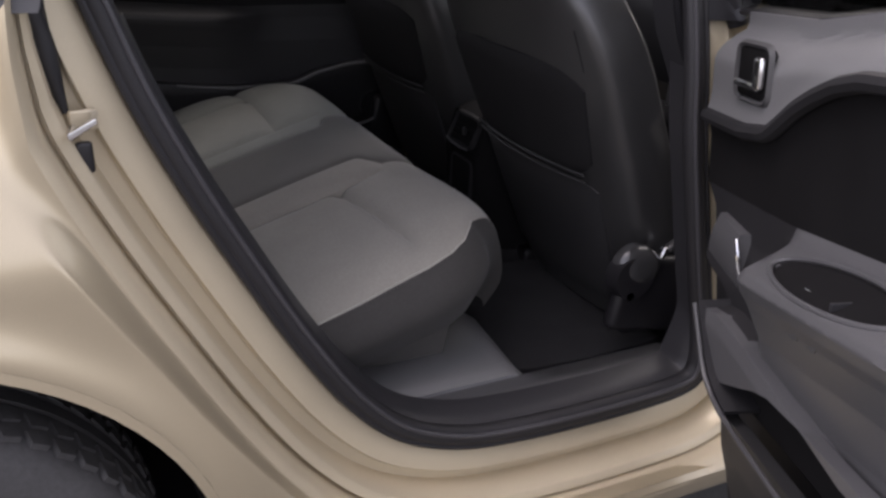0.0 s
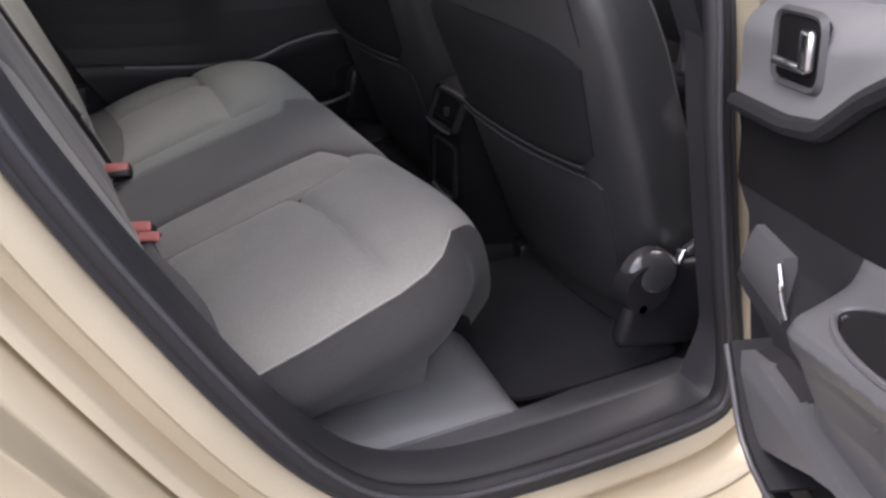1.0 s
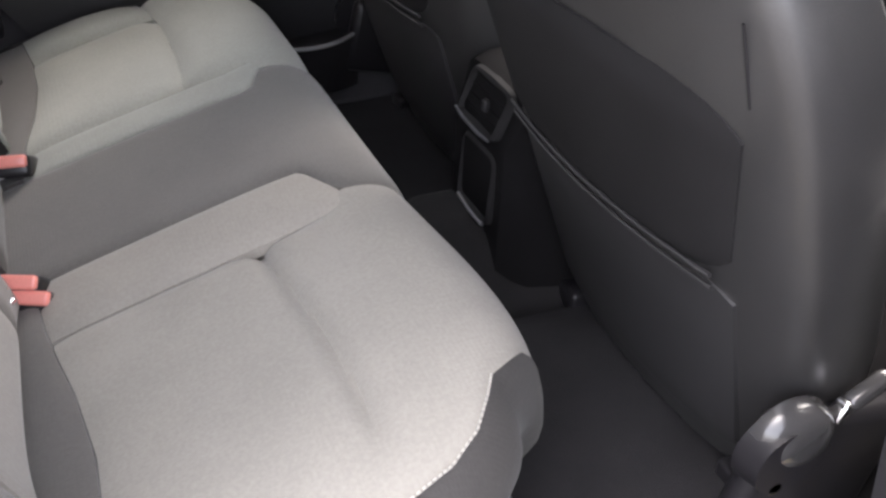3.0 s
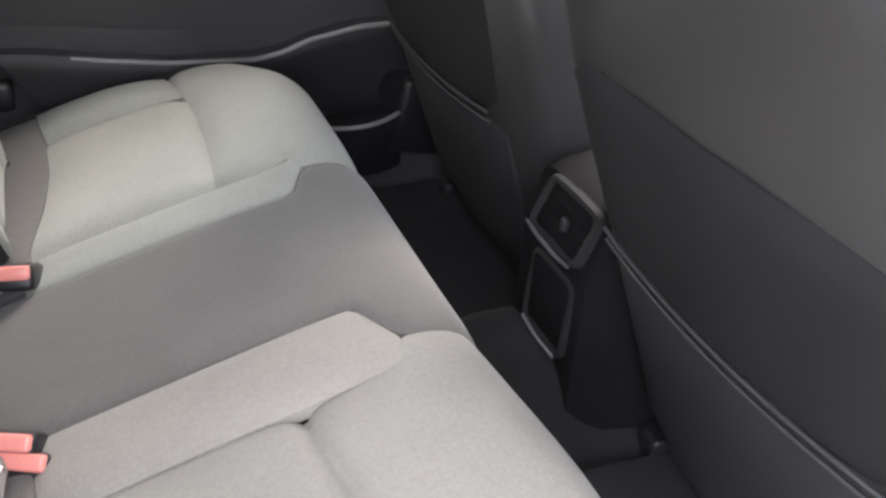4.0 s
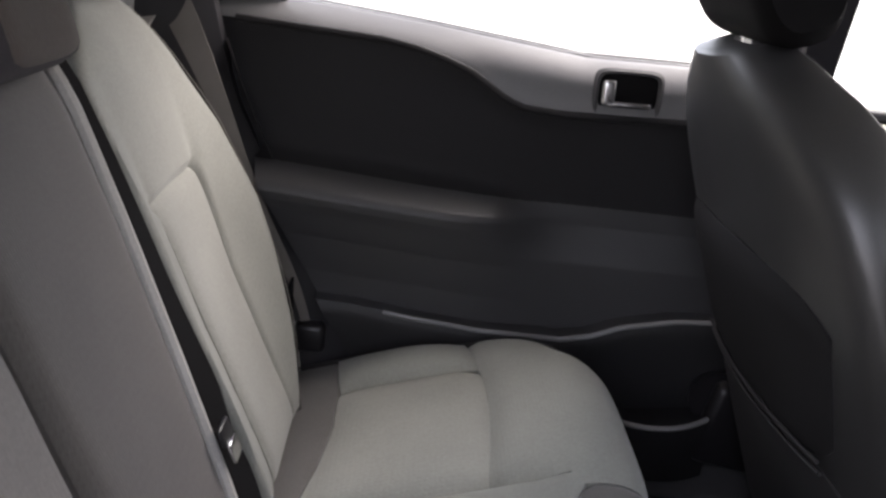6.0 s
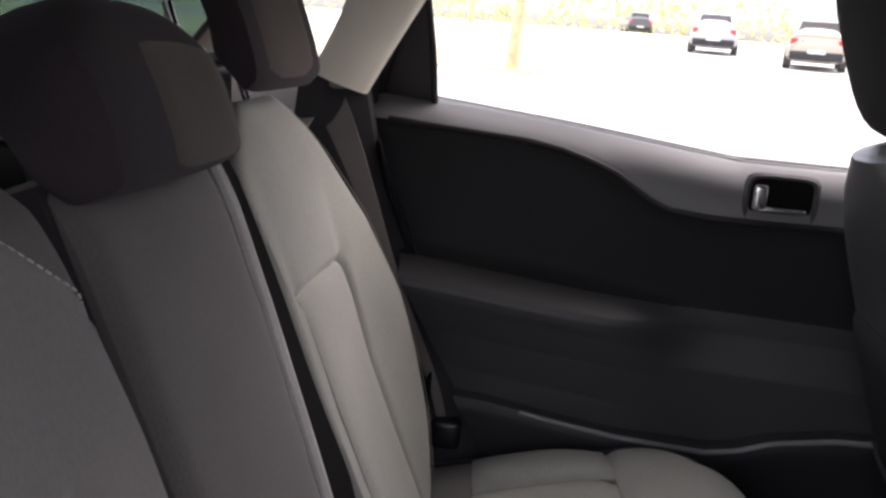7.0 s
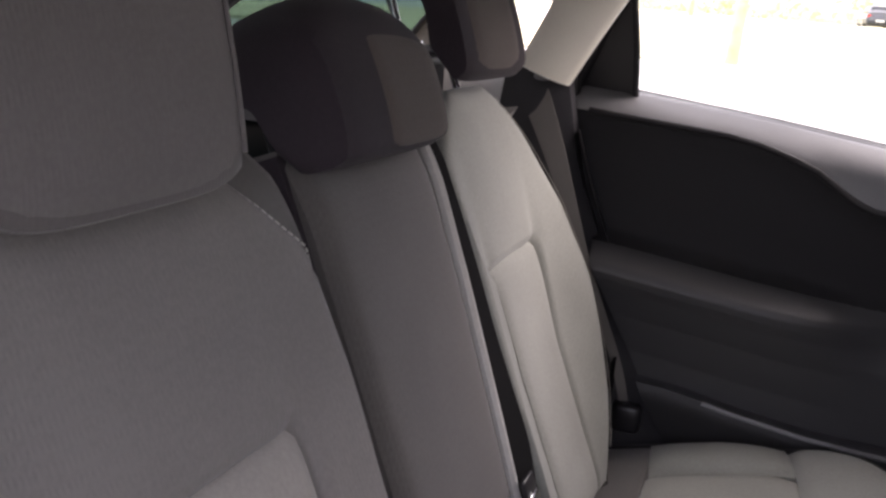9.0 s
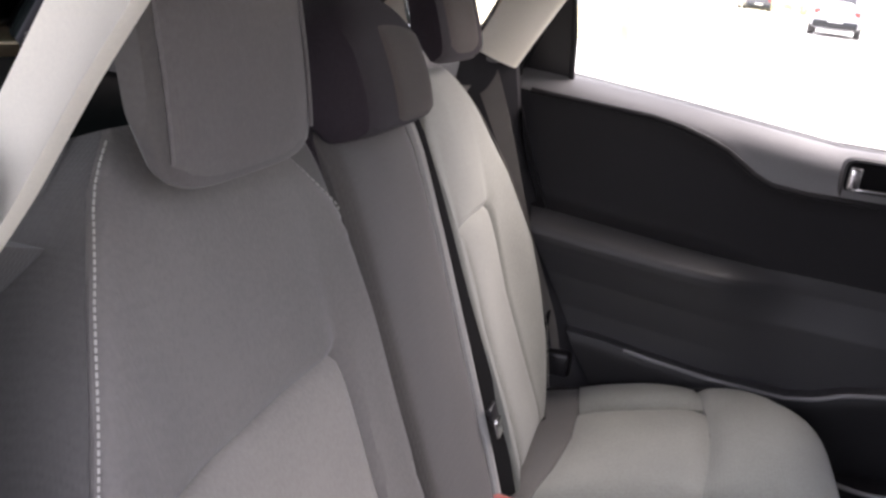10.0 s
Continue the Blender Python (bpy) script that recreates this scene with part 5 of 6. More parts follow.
# ---- cabin floor ----
def carpet(u, v):
    x, y = lerp(0.02, 1.90, v), lerp(-0.70, 0.70, u)
    tunnel = 0.12 * math.exp(-(abs(y) / 0.12) ** 4) * min(1.0, max(0.0, (x - 0.50) / 0.2))
    heel = 0.05 * max(0.0, 1 - max(0.0, x - 0.50) / 0.09) * (1 if x > 0.02 else 0)
    return (x, y, 0.322 + tunnel + heel * 0.5)
floor = part("floor", slab(carpet, 56, 60, lambda u, v: (carpet(u, v)[0], carpet(u, v)[1], 0.29)), M_CARPET)
tagged(floor, "charcoal cabin carpet with a centre tunnel", "carpet", kind="structure")
for side, lab in ((-1, "charcoal floor mat beside the open door"), (1, "charcoal floor mat before the far seat")):
    def mat(u, v):
        t, s = 2 * u - 1, 2 * v - 1
        k = 1 - 0.06 * (abs(t) ** 6) * (abs(s) ** 6)
        return (0.765 + 0.165 * s * k, side * (0.385 + 0.215 * t * k), 0.343 + 0.002 * math.sin(t * 5) * math.cos(s * 4))
    ob = part("floor_mat", slab(mat, 20, 16, lambda u, v: (mat(u, v)[0], mat(u, v)[1], mat(u, v)[2] - 0.007)), M_MAT)
    tagged(ob, lab, "floor mat", group="floor mats")


# ---- rear doors ----
HX, HA = 0.868, 0.785


def ridge_z(x):
    return table(x, (-0.05, 0.816), (0.077, 0.810), (0.30, 0.788), (0.46, 0.773), (0.85, 0.76))


def open_swoop(x):
    return table(x, (-0.06, 1.03), (0.20, 1.018), (0.287, 1.011), (0.33, 1.009), (0.38, 0.998), (0.42, 0.983), (0.46, 0.964), (0.50, 0.938), (0.53, 0.920), (0.60, 0.911), (0.85, 0.911))


def open_pocket(x):
    return table(x, (-0.05, 0.64), (0.20, 0.640), (0.36, 0.668), (0.44, 0.682), (0.52, 0.690), (0.58, 0.682), (0.64, 0.668), (0.85, 0.655))


def door_a(x, z, blur=0.008, pocket=None, wave=None):
    """The inner face of the closed rear door: half width at x, z. An armrest stands out behind x = 0.47, a bin below."""
    top = sill_top(x)
    rz = ridge_z(x)
    poc = (pocket or pocket_line)(x)
    wave = wave or swoop
    arm = 1 / (1 + math.exp(max(-60.0, min(60.0, (x - 0.440) / blur))))
    if z > poc:
        d = top - z
        flat = 0.705 + 0.045 * max(0.0, 1 - max(0.0, d) / 0.045) ** 2 - 0.006 * math.exp(-((z - wave(x)) / 0.02) ** 2)
        h = (z - rz) / 0.03
        out = table(h, (-9, 0.018), (-4.5, 0.030), (-2.5, 0.046), (-1.0, 0.068), (-0.45, 0.079), (0.0, 0.084), (0.35, 0.078), (1.0, 0.034), (1.4, 0.010), (1.7, 0.0))
        lean = 0.018 * (1 - arm) * max(0.0, min(1.0, -h / 2))
        return flat - out * arm - lean
    t = (poc - z) / max(0.02, poc - 0.36)
    return table(t, (0, 0.652), (0.06, 0.648), (0.5, 0.660), (1, 0.700))


def sill_top(x):
    return table(x, (-0.06, 1.094), (0.06, 1.084), (0.29, 1.062), (0.54, 1.032), (0.85, 1.030))


def swoop(x):
    return table(x, (-0.06, 1.055), (0.10, 1.046), (0.22, 1.038), (0.27, 1.030), (0.32, 1.016), (0.36, 1.000), (0.39, 0.980), (0.415, 0.964), (0.44, 0.954), (0.50, 0.948), (0.60, 0.948), (0.85, 0.952))


def pocket_line(x):
    return table(x, (-0.05, 0.64), (0.20, 0.625), (0.293, 0.610), (0.405, 0.597), (0.54, 0.592), (0.59, 0.602), (0.636, 0.621), (0.727, 0.638), (0.85, 0.642))


def rear_x(z):
    """The closed door's rear edge, following the opening."""
    return table(z, (0.34, 0.345), (0.42, 0.265), (0.50, 0.21), (0.60, 0.145), (0.72, 0.08), (0.83, 0.03), (0.95, -0.02), (1.10, -0.05))


def cup_ledge(x, a):
    """Height of the armrest's sloping ledge at half width a."""
    return ridge_z(x) + 0.03 * table(a, (0.621, 0.0), (0.627, 0.35), (0.671, 1.0), (0.695, 1.4), (0.705, 1.7))


def rear_door(label, side, turn, hinge=None, sag=0.0, front=0.862, cut=0.0):
    """A rear door with its hinge axis at the thing's origin; built closed, then turned."""
    ob = thing("car_door", label, "car door", Matrix.Translation(hinge or (HX, side * HA, 0)) @ Matrix.Rotation(radians(turn), 4, 'Z') @ Matrix.Translation((0, 0, 0.85)) @ Matrix.Rotation(radians(sag), 4, 'Y') @ Matrix.Translation((0, 0, -0.85)), "rear doors")

    cup_x, cup_rx, cup_a, cup_ra = 0.272, 0.118, 0.659, 0.029
    swoop_z, pocket_z = (open_swoop, open_pocket) if cut else (swoop, pocket_line)

    def put(x, a, z):
        return (x - HX, side * (a - HA), z)

    def door_at(x, z):
        return door_a(x, z, 0.008 if cut else 0.035, pocket_z, swoop_z)

    def front_x(z):
        return front - cut * table(z, (0.34, 0.170), (0.42, 0.135), (0.50, 0.085), (0.58, 0.055), (0.66, 0.035), (0.77, 0.012), (1.0, 0.0))

    def trim_x(z):
        """Where the trim ends towards the hinge."""
        return front_x(z) if not cut else table(z, (0.34, 0.47), (0.572, 0.49), (0.60, 0.505), (0.609, 0.513), (0.653, 0.547), (0.687, 0.570), (0.705, 0.62), (0.72, 0.676), (0.79, 0.690), (0.82, 0.728), (1.0, 0.738))

    def zone(lo, hi, nu, nv, lift=0.0, x0=-9.0, x1=9.0):
        def f(u, v):
            x = lerp(0.0, front, u)
            for _ in range(3):
                z = lerp(lo(x), hi(x), v)
                x = lerp(max(rear_x(z) + 0.012, x0), min(trim_x(z), x1), u)
            z = lerp(lo(x), hi(x), v)
            a = door_at(x, min(z, hi(x) - 1e-4))
            e = ((x - cup_x) / cup_rx) ** 2 + ((a - cup_a) / cup_ra) ** 2
            drop = 0.05 * min(1.0, max(0.0, (0.94 - e) / 0.30)) if cut and ridge_z(x) < z < ridge_z(x) + 0.0525 else 0.0
            return put(x, a - lift, z - drop)
        def g(u, v):
            p = f(u, v)
            return (p[0], p[1] + side * 0.018, p[2])
        return slab(f, nu, nv, g)
    ridge = lambda x: ridge_z(x) + (0.052 if cut else 0.034)
    part("upper_trim", zone(swoop_z, lambda x: sill_top(x) + 0.022 * (cut > 0), 44, 18, 0.004), M_DOOR_TOP, ob, "soft grey upper trim")
    # one insert in two blacks, the difference in light put into the colour
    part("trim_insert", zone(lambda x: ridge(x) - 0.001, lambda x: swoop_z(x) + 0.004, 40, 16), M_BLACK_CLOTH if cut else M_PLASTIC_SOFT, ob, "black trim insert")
    # a dark bead imitates the shade of the groove below the upper trim
    part("swoop_groove_bead", tube([put(x, door_at(x, swoop_z(x)) - 0.004, swoop_z(x)) for x in [lerp(0.0, front - 0.01, k / 50) for k in range(51)]], 0.011 if cut else 0.006, 8), M_PLASTIC_SOFT, ob)
    arm = part("armrest", zone(pocket_z, ridge, 90, 84, x1=0.452 if cut else 9.0), M_ARM if cut else M_ARM_SHADED, ob, "charcoal armrest and pocket face")
    if cut:
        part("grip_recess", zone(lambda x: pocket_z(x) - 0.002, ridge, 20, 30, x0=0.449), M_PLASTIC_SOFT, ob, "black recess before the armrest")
        def panel(u, v):
            z = lerp(0.345, 1.0, v)
            return put(lerp(rear_x(z) + 0.05, front_x(z) - 0.004, u), 0.722, z)
        part("inner_panel", slab(panel, 10, 14, lambda u, v: (panel(u, v)[0], panel(u, v)[1] - 0.015, panel(u, v)[2])), M_PLASTIC_SOFT, ob, "black inner door panel")
    if cut:
        hollow = lambda x: table(x, (0.25, 0.655), (0.36, 0.655), (0.39, 0.648), (0.43, 0.632), (0.505, 0.604), (0.56, 0.582))
        part("bin_face", zone(hollow, pocket_z, 40, 16), M_ARM, ob, "charcoal bin face")
        # the hollow's shade is put in as a black sheet set deeper
        part("bin_hollow", zone(lambda x: 0.574, hollow, 40, 12, -0.035), M_BLACK_CLOTH, ob, "door bin hollow drawn black for shade")
    part("lower_trim", zone(lambda x: 0.350 + 0.05 * max(0.0, (0.30 - x) / 0.1), (lambda x: 0.572) if cut else pocket_z, 36, 24), M_PLASTIC, ob)
    if not cut:
        # the closed door's lip is paled to imitate a lit edge
        part("pocket_lip", tube([put(x, door_at(x, pocket_z(x) - 0.004) - 0.003, pocket_z(x)) for x in [lerp(0.25, trim_x(0.67) - 0.004, k / 40) for k in range(41)]], 0.0045, 8), M_LIP_GLINT, ob, "pocket lip paled like a lit edge")
    # pull cup let into the armrest's ledge
    def cup_at(k, a, dz):
        x, b = cup_x + cup_rx * k * math.cos(a), cup_a + cup_ra * k * math.sin(a)
        return put(x, b, cup_ledge(x, b) + dz)
    if cut:
        cup = part("pull_cup", loft([[cup_at(k, 2 * math.pi * i / 44, dz) for i in range(44)] for k, dz in ((1.03, -0.004), (1.02, 0.0004), (1.0, 0.0008), (0.97, -0.001), (0.93, -0.006), (0.88, -0.018), (0.80, -0.028), (0.60, -0.034), (0.15, -0.036))], True), M_BLACK_CLOTH, arm, "black oval pull cup")
        part("cup_rim", tube([cup_at(1.03, 2 * math.pi * i / 44, 0.0) for i in range(45)], 0.0034, 8), M_ARM, cup)
        part("switch", rbox(*put(0.302, 0.655, cup_ledge(0.302, 0.655) - 0.008), 0.018, 0.012, 0.006, 0.002), M_CHROME, cup, "bright-edged window switch")
        part("cup_divider", rbox(*put(0.238, cup_a, cup_ledge(0.238, cup_a) - 0.012), 0.004, 0.040, 0.018, 0.001), M_DIM, cup, "satin divider")
    if cut:
        def wedge(u, v):
            return put(lerp(lerp(0.552, 0.676, u), lerp(0.566, 0.648, u), v), 0.690 + 0.006 * u - 0.006 * math.sin(math.pi * v), lerp(lerp(0.708, 0.718, u), lerp(0.782, 0.790, u), v))
        part("front_filler", slab(wedge, 8, 8, lambda u, v: (wedge(u, v)[0], wedge(u, v)[1] - 0.03, wedge(u, v)[2])), M_ARM, ob, "grey trim filler")
        part("metal_strip", tube([put(0.561, 0.684, 0.778), put(0.553, 0.683, 0.765), put(0.547, 0.684, 0.745), put(0.543, 0.688, 0.725)], [0.0022, 0.0032, 0.0034, 0.0022], 8), M_CHROME, ob, "thin metal strip")
        rim_xz = [(0.570, 0.688), (0.547, 0.653), (0.530, 0.626), (0.513, 0.608), (0.485, 0.594), (0.452, 0.586), (0.38, 0.579), (0.28, 0.573)]
        def bin_wall(u, v):
            x, z = along(rim_xz[:6], v)
            return put(x, lerp(0.643, 0.740, u), z)
        part("bin_end", slab(bin_wall, 6, 24, lambda u, v: tuple(Vector(bin_wall(u, v)) + Vector((-0.004, 0, 0.006)))), M_PLASTIC_SOFT, ob, "black end wall of the door bin")
        part("bin_edge", tube([put(x, 0.640, z) for x, z in rim_xz], 0.0034, 8), M_ARM_SHADED, ob, "dark bin edge")
    else:
        # assumed bottle holder low at the door's front, its lip paled like a highlight
        def holder(u, v):
            x = lerp(0.635, 0.81, u)
            return put(x, 0.680 - 0.085 * math.sin(math.pi * min(1.0, u * 0.75 + 0.12)) ** 0.7 * lerp(0.75, 1, v), lerp(0.36, 0.462 + 0.02 * u, v))
        pocket = part("bottle_holder", slab(holder, 16, 8, lambda u, v: put(lerp(0.635, 0.81, u), 0.692, holder(u, v)[2])), M_PLASTIC_SOFT, ob)
        part("holder_lip", tube([holder(k / 16, 1.0) for k in range(17)], 0.0045, 8), M_LIP_GLINT, pocket, "lip paled like a highlight")
    if not cut:
        part("speaker_grille", moved(tube([(0, 0, 0), (0, side * -0.008, 0)], [0.085, 0.078], 32), Matrix.Translation(put(0.62, 0.678, 0.475))), M_PLASTIC, ob)
    # inner handle in its frame
    fx0, fx1, fz0, fz1 = 0.552, 0.650, 0.950, 1.020
    loop = [((fx0 + fx1) / 2 + 0.049 * math.copysign(abs(math.cos(a)) ** 0.35, math.cos(a)), (fz0 + fz1) / 2 + 0.035 * math.copysign(abs(math.sin(a)) ** 0.35, math.sin(a))) for a in [2 * math.pi * k / 40 for k in range(41)]]
    rings = []
    for x, z in loop:
        dx, dz = (x - 0.601) * 0.12, (z - 0.985) * 0.14
        rings.append([put(x - dx, 0.712, z - dz), put(x - dx * 0.6, 0.698, z - dz * 0.6), put(x + dx * 0.2, 0.6955, z + dz * 0.2), put(x + dx, 0.701, z + dz)])
    hf = part("handle_frame", loft(rings, False), M_PLASTIC_GREY, ob, "grey handle surround")
    # no hollow here: a black block stands in for the recess's shade
    part("handle_recess_block", rbox(*put(0.601, 0.7035, 0.985), 0.092, 0.010, 0.064, 0.004), M_BLACK_CLOTH, hf)
    part("handle_lever", join(rbox(*put(0.570, 0.694, 0.988), 0.022, 0.012, 0.040, 0.005), rbox(*put(0.602, 0.693, 0.971), 0.072, 0.009, 0.010, 0.004)), M_CHROME, hf, "satin chrome door lever")
    # skin, frame, glass and seal
    def skin(u, v):
        z = lerp(0.262, 1.02, v)
        x = lerp(rear_x(max(z, 0.34)) - 0.085, lerp(front, front_x(z), 0.6) + (0.03 if cut else 0.05), u)
        return put(x, body_a(0.35, z) + 0.001, z)
    part("door_skin", slab(skin, 16, 18, lambda u, v: (skin(u, v)[0], skin(u, v)[1] - side * 0.012, skin(u, v)[2])), M_PAINT, ob, "champagne gold door skin")
    def inner(u, v):
        z = lerp(0.30, 1.02, v)
        return put(lerp(rear_x(max(z, 0.34)) - 0.045, front_x(z) + (0.022 if cut else 0.055), u), 0.748, z)
    # the open door's painted frame is drawn in black for its shadow
    part("door_frame", slab(inner, 12, 14, lambda u, v: (inner(u, v)[0], inner(u, v)[1] + side * 0.075, inner(u, v)[2])), M_RUBBER if cut else M_PAINT_IN, ob, "door frame darkened for shade" if cut else "painted door frame")
    part("door_edge_seal", tube([put(x, 0.752, z) for x, z in [(front_x(z) + (0.018 if cut else 0.05), z) for z in (1.02, 0.75, 0.62, 0.50, 0.42, 0.345)] + [(front_x(0.32) - 0.04, 0.315), (0.50, 0.312), (0.36, 0.325), (0.27, 0.39), (0.16, 0.545), (0.05, 0.72), (-0.03, 0.90), (-0.07, 1.02)]], 0.011, 8), M_RUBBER, ob)
    # the closed door's seal takes the trim's grey to imitate window bloom
    part("window_seal", tube([put(x, 0.756, sill_top(x) + 0.022 * (cut > 0) - 0.002) for x in [lerp(0.03, 0.79, k / 16) for k in range(17)]], 0.005, 8), M_RUBBER if cut else M_DOOR_TOP, ob)
    part("waist_strip", tube([put(x, 0.790, sill_top(x) + (0.006 if cut else -0.004)) for x in [lerp(-0.08, 0.82, k / 16) for k in range(17)]], 0.011 if cut else 0.008, 8), M_ALLOY if cut else M_RUBBER, ob, "waist strip along the window")
    tops = lambda x: table(x, (0.05, 1.22), (0.10, 1.30), (0.20, 1.352), (0.35, 1.378), (0.55, 1.386), (0.75, 1.37), (0.80, 1.36))
    def pane(u, v):
        x = lerp(0.058, 0.80, u)
        z = lerp(sill_top(x) - 0.02, tops(x), v)
        return put(x, lerp(0.765, 0.635, (z - 1.03) / 0.35), z)
    gl = part("window_pane", slab(pane, 14, 10, lambda u, v: (pane(u, v)[0], pane(u, v)[1] + side * 0.004, pane(u, v)[2])), M_GLASS, ob, "clear side window")
    gl.visible_shadow = False
    fr = [(0.835, 1.03), (0.815, 1.20), (0.79, 1.37), (0.70, 1.392), (0.52, 1.40), (0.34, 1.394), (0.20, 1.37), (0.09, 1.31), (0.02, 1.225), (-0.03, 1.12), (-0.05, 1.06)]
    part("window_frame", tube([put(x, lerp(0.770, 0.638, (z - 1.03) / 0.35), z) for x, z in smooth_curve(fr, 40)], 0.020, 10), M_BLACK, ob, "black window frame")
    def corner(u, v):
        z = lerp(1.080, 1.245, v)
        x = lerp(table(z, (1.08, -0.05), (1.245, 0.035)), table(z, (1.08, 0.064), (1.245, 0.050)), u)
        return put(x, lerp(0.752, 0.670, (z - 1.05) / 0.25), z)
    part("window_corner", slab(corner, 4, 8, lambda u, v: (corner(u, v)[0], corner(u, v)[1] + side * 0.02, corner(u, v)[2])), M_BLACK, ob, "black window corner")
    part("window_divider", tube([put(0.064, 0.742, 1.075), put(0.060, 0.715, 1.16), put(0.050, 0.67, 1.26)], 0.0055, 8), M_RUBBER, ob)
    part("outer_handle", rbox(*put(0.05, body_a(0.2, 0.88) + 0.022, 0.88), 0.17, 0.025, 0.03, 0.011), M_PAINT, ob)
    return ob


rear_door("closed rear door with grey and black trim and a chrome lever", 1, 0)
rear_door("open rear door with grey and black trim and a chrome lever", -1, 70, (0.88, -0.74, -0.06), 6.0, 0.738, 1.0)

# ---- outdoors ----
M_GROUND = surface("pale_concrete_yard", (0.47, 0.455, 0.43), 0.85, 0, 60, 0.5, 0.18, 0.8, depth=0.004)
# grass, leaf and bark colours are paled to imitate the glare outdoors
M_VERGE = surface("dry_grass_verge", (0.55, 0.51, 0.34), 0.95, 0, 30, 0.6, 0.3, 0.6, depth=0.02)
M_LEAF = surface("leaf_green", (0.23, 0.25, 0.085), 0.7, 0, 40, 0.2, 0.35, 1.2)
M_BARK = surface("bark", (0.58, 0.47, 0.28), 0.95, 0, 30, 0.8, 0.25, 4.0, depth=0.01)
M_FAR_PAINT_A = surface("silver_car_paint", (0.50, 0.51, 0.53), 0.3, 0.5, 600, 0.02, 0.05, coat=0.5)
M_FAR_PAINT_B = surface("dark_grey_car_paint", (0.10, 0.10, 0.11), 0.3, 0.3, 600, 0.02, 0.05, coat=0.5)
M_FAR_PAINT_C = surface("bronze_car_paint", (0.50, 0.42, 0.34), 0.3, 0.4, 600, 0.02, 0.05, coat=0.5)
M_FAR_GLASS = surface("dark_car_glass", (0.02, 0.022, 0.025), 0.08, 0, 300, 0.0, 0.05)
M_LIGHT = surface("red_lamp", (0.55, 0.05, 0.04), 0.2, 0, 300, 0.0, 0.05)


def rise(x, y):
    """The yard climbs gently on the far side of the car."""
    return 0.034 * max(0.0, y - 4.0) if y < 60 else 0.034 * 56


GX = sorted(set([-400, -200, -100] + list(range(-60, 61, 6)) + [100, 200, 400]))
GY = sorted(set([-400, -200, -100, -50, -20, -10, -4, 0, 4, 8, 14, 20, 26, 32, 38, 46, 54, 60, 100, 200, 400]))
gv = [(x, y, rise(x, y)) for y in GY for x in GX]
gf = [(j * len(GX) + i, j * len(GX) + i + 1, (j + 1) * len(GX) + i + 1, (j + 1) * len(GX) + i) for j in range(len(GY) - 1) for i in range(len(GX) - 1)]
# ground by the car is unseen; its dark tone shapes the paint's reflections
ground = part("ground", (gv, gf), surface("assumed_asphalt", (0.11, 0.107, 0.102), 0.9, 0, 90, 0.6, 0.25, 1.5, depth=0.006))
tagged(ground, "assumed grey asphalt under and around the car", "ground", kind="structure")
yard = part("pavement", patch(lambda u, v: (lerp(-120, 120, u), lerp(3.2, 44.5, v), rise(0, lerp(3.2, 44.5, v)) + 0.03), 20, 60, lambda u, v: (lerp(-120, 120, u), lerp(3.2, 44.5, v), rise(0, lerp(3.2, 44.5, v)) - 0.04)), M_GROUND)
tagged(yard, "pale concrete yard climbing gently to the far side", "pavement", kind="structure")
verge = part("verge", patch(lambda u, v: (lerp(-180, 180, u), lerp(44, 220, v), rise(0, lerp(44, 220, v)) + 0.06), 30, 44, lambda u, v: (lerp(-180, 180, u), lerp(44, 220, v), rise(0, lerp(44, 220, v)) - 0.05)), M_VERGE)
tagged(verge, "dry grass verge behind the parked cars", "verge", kind="structure")


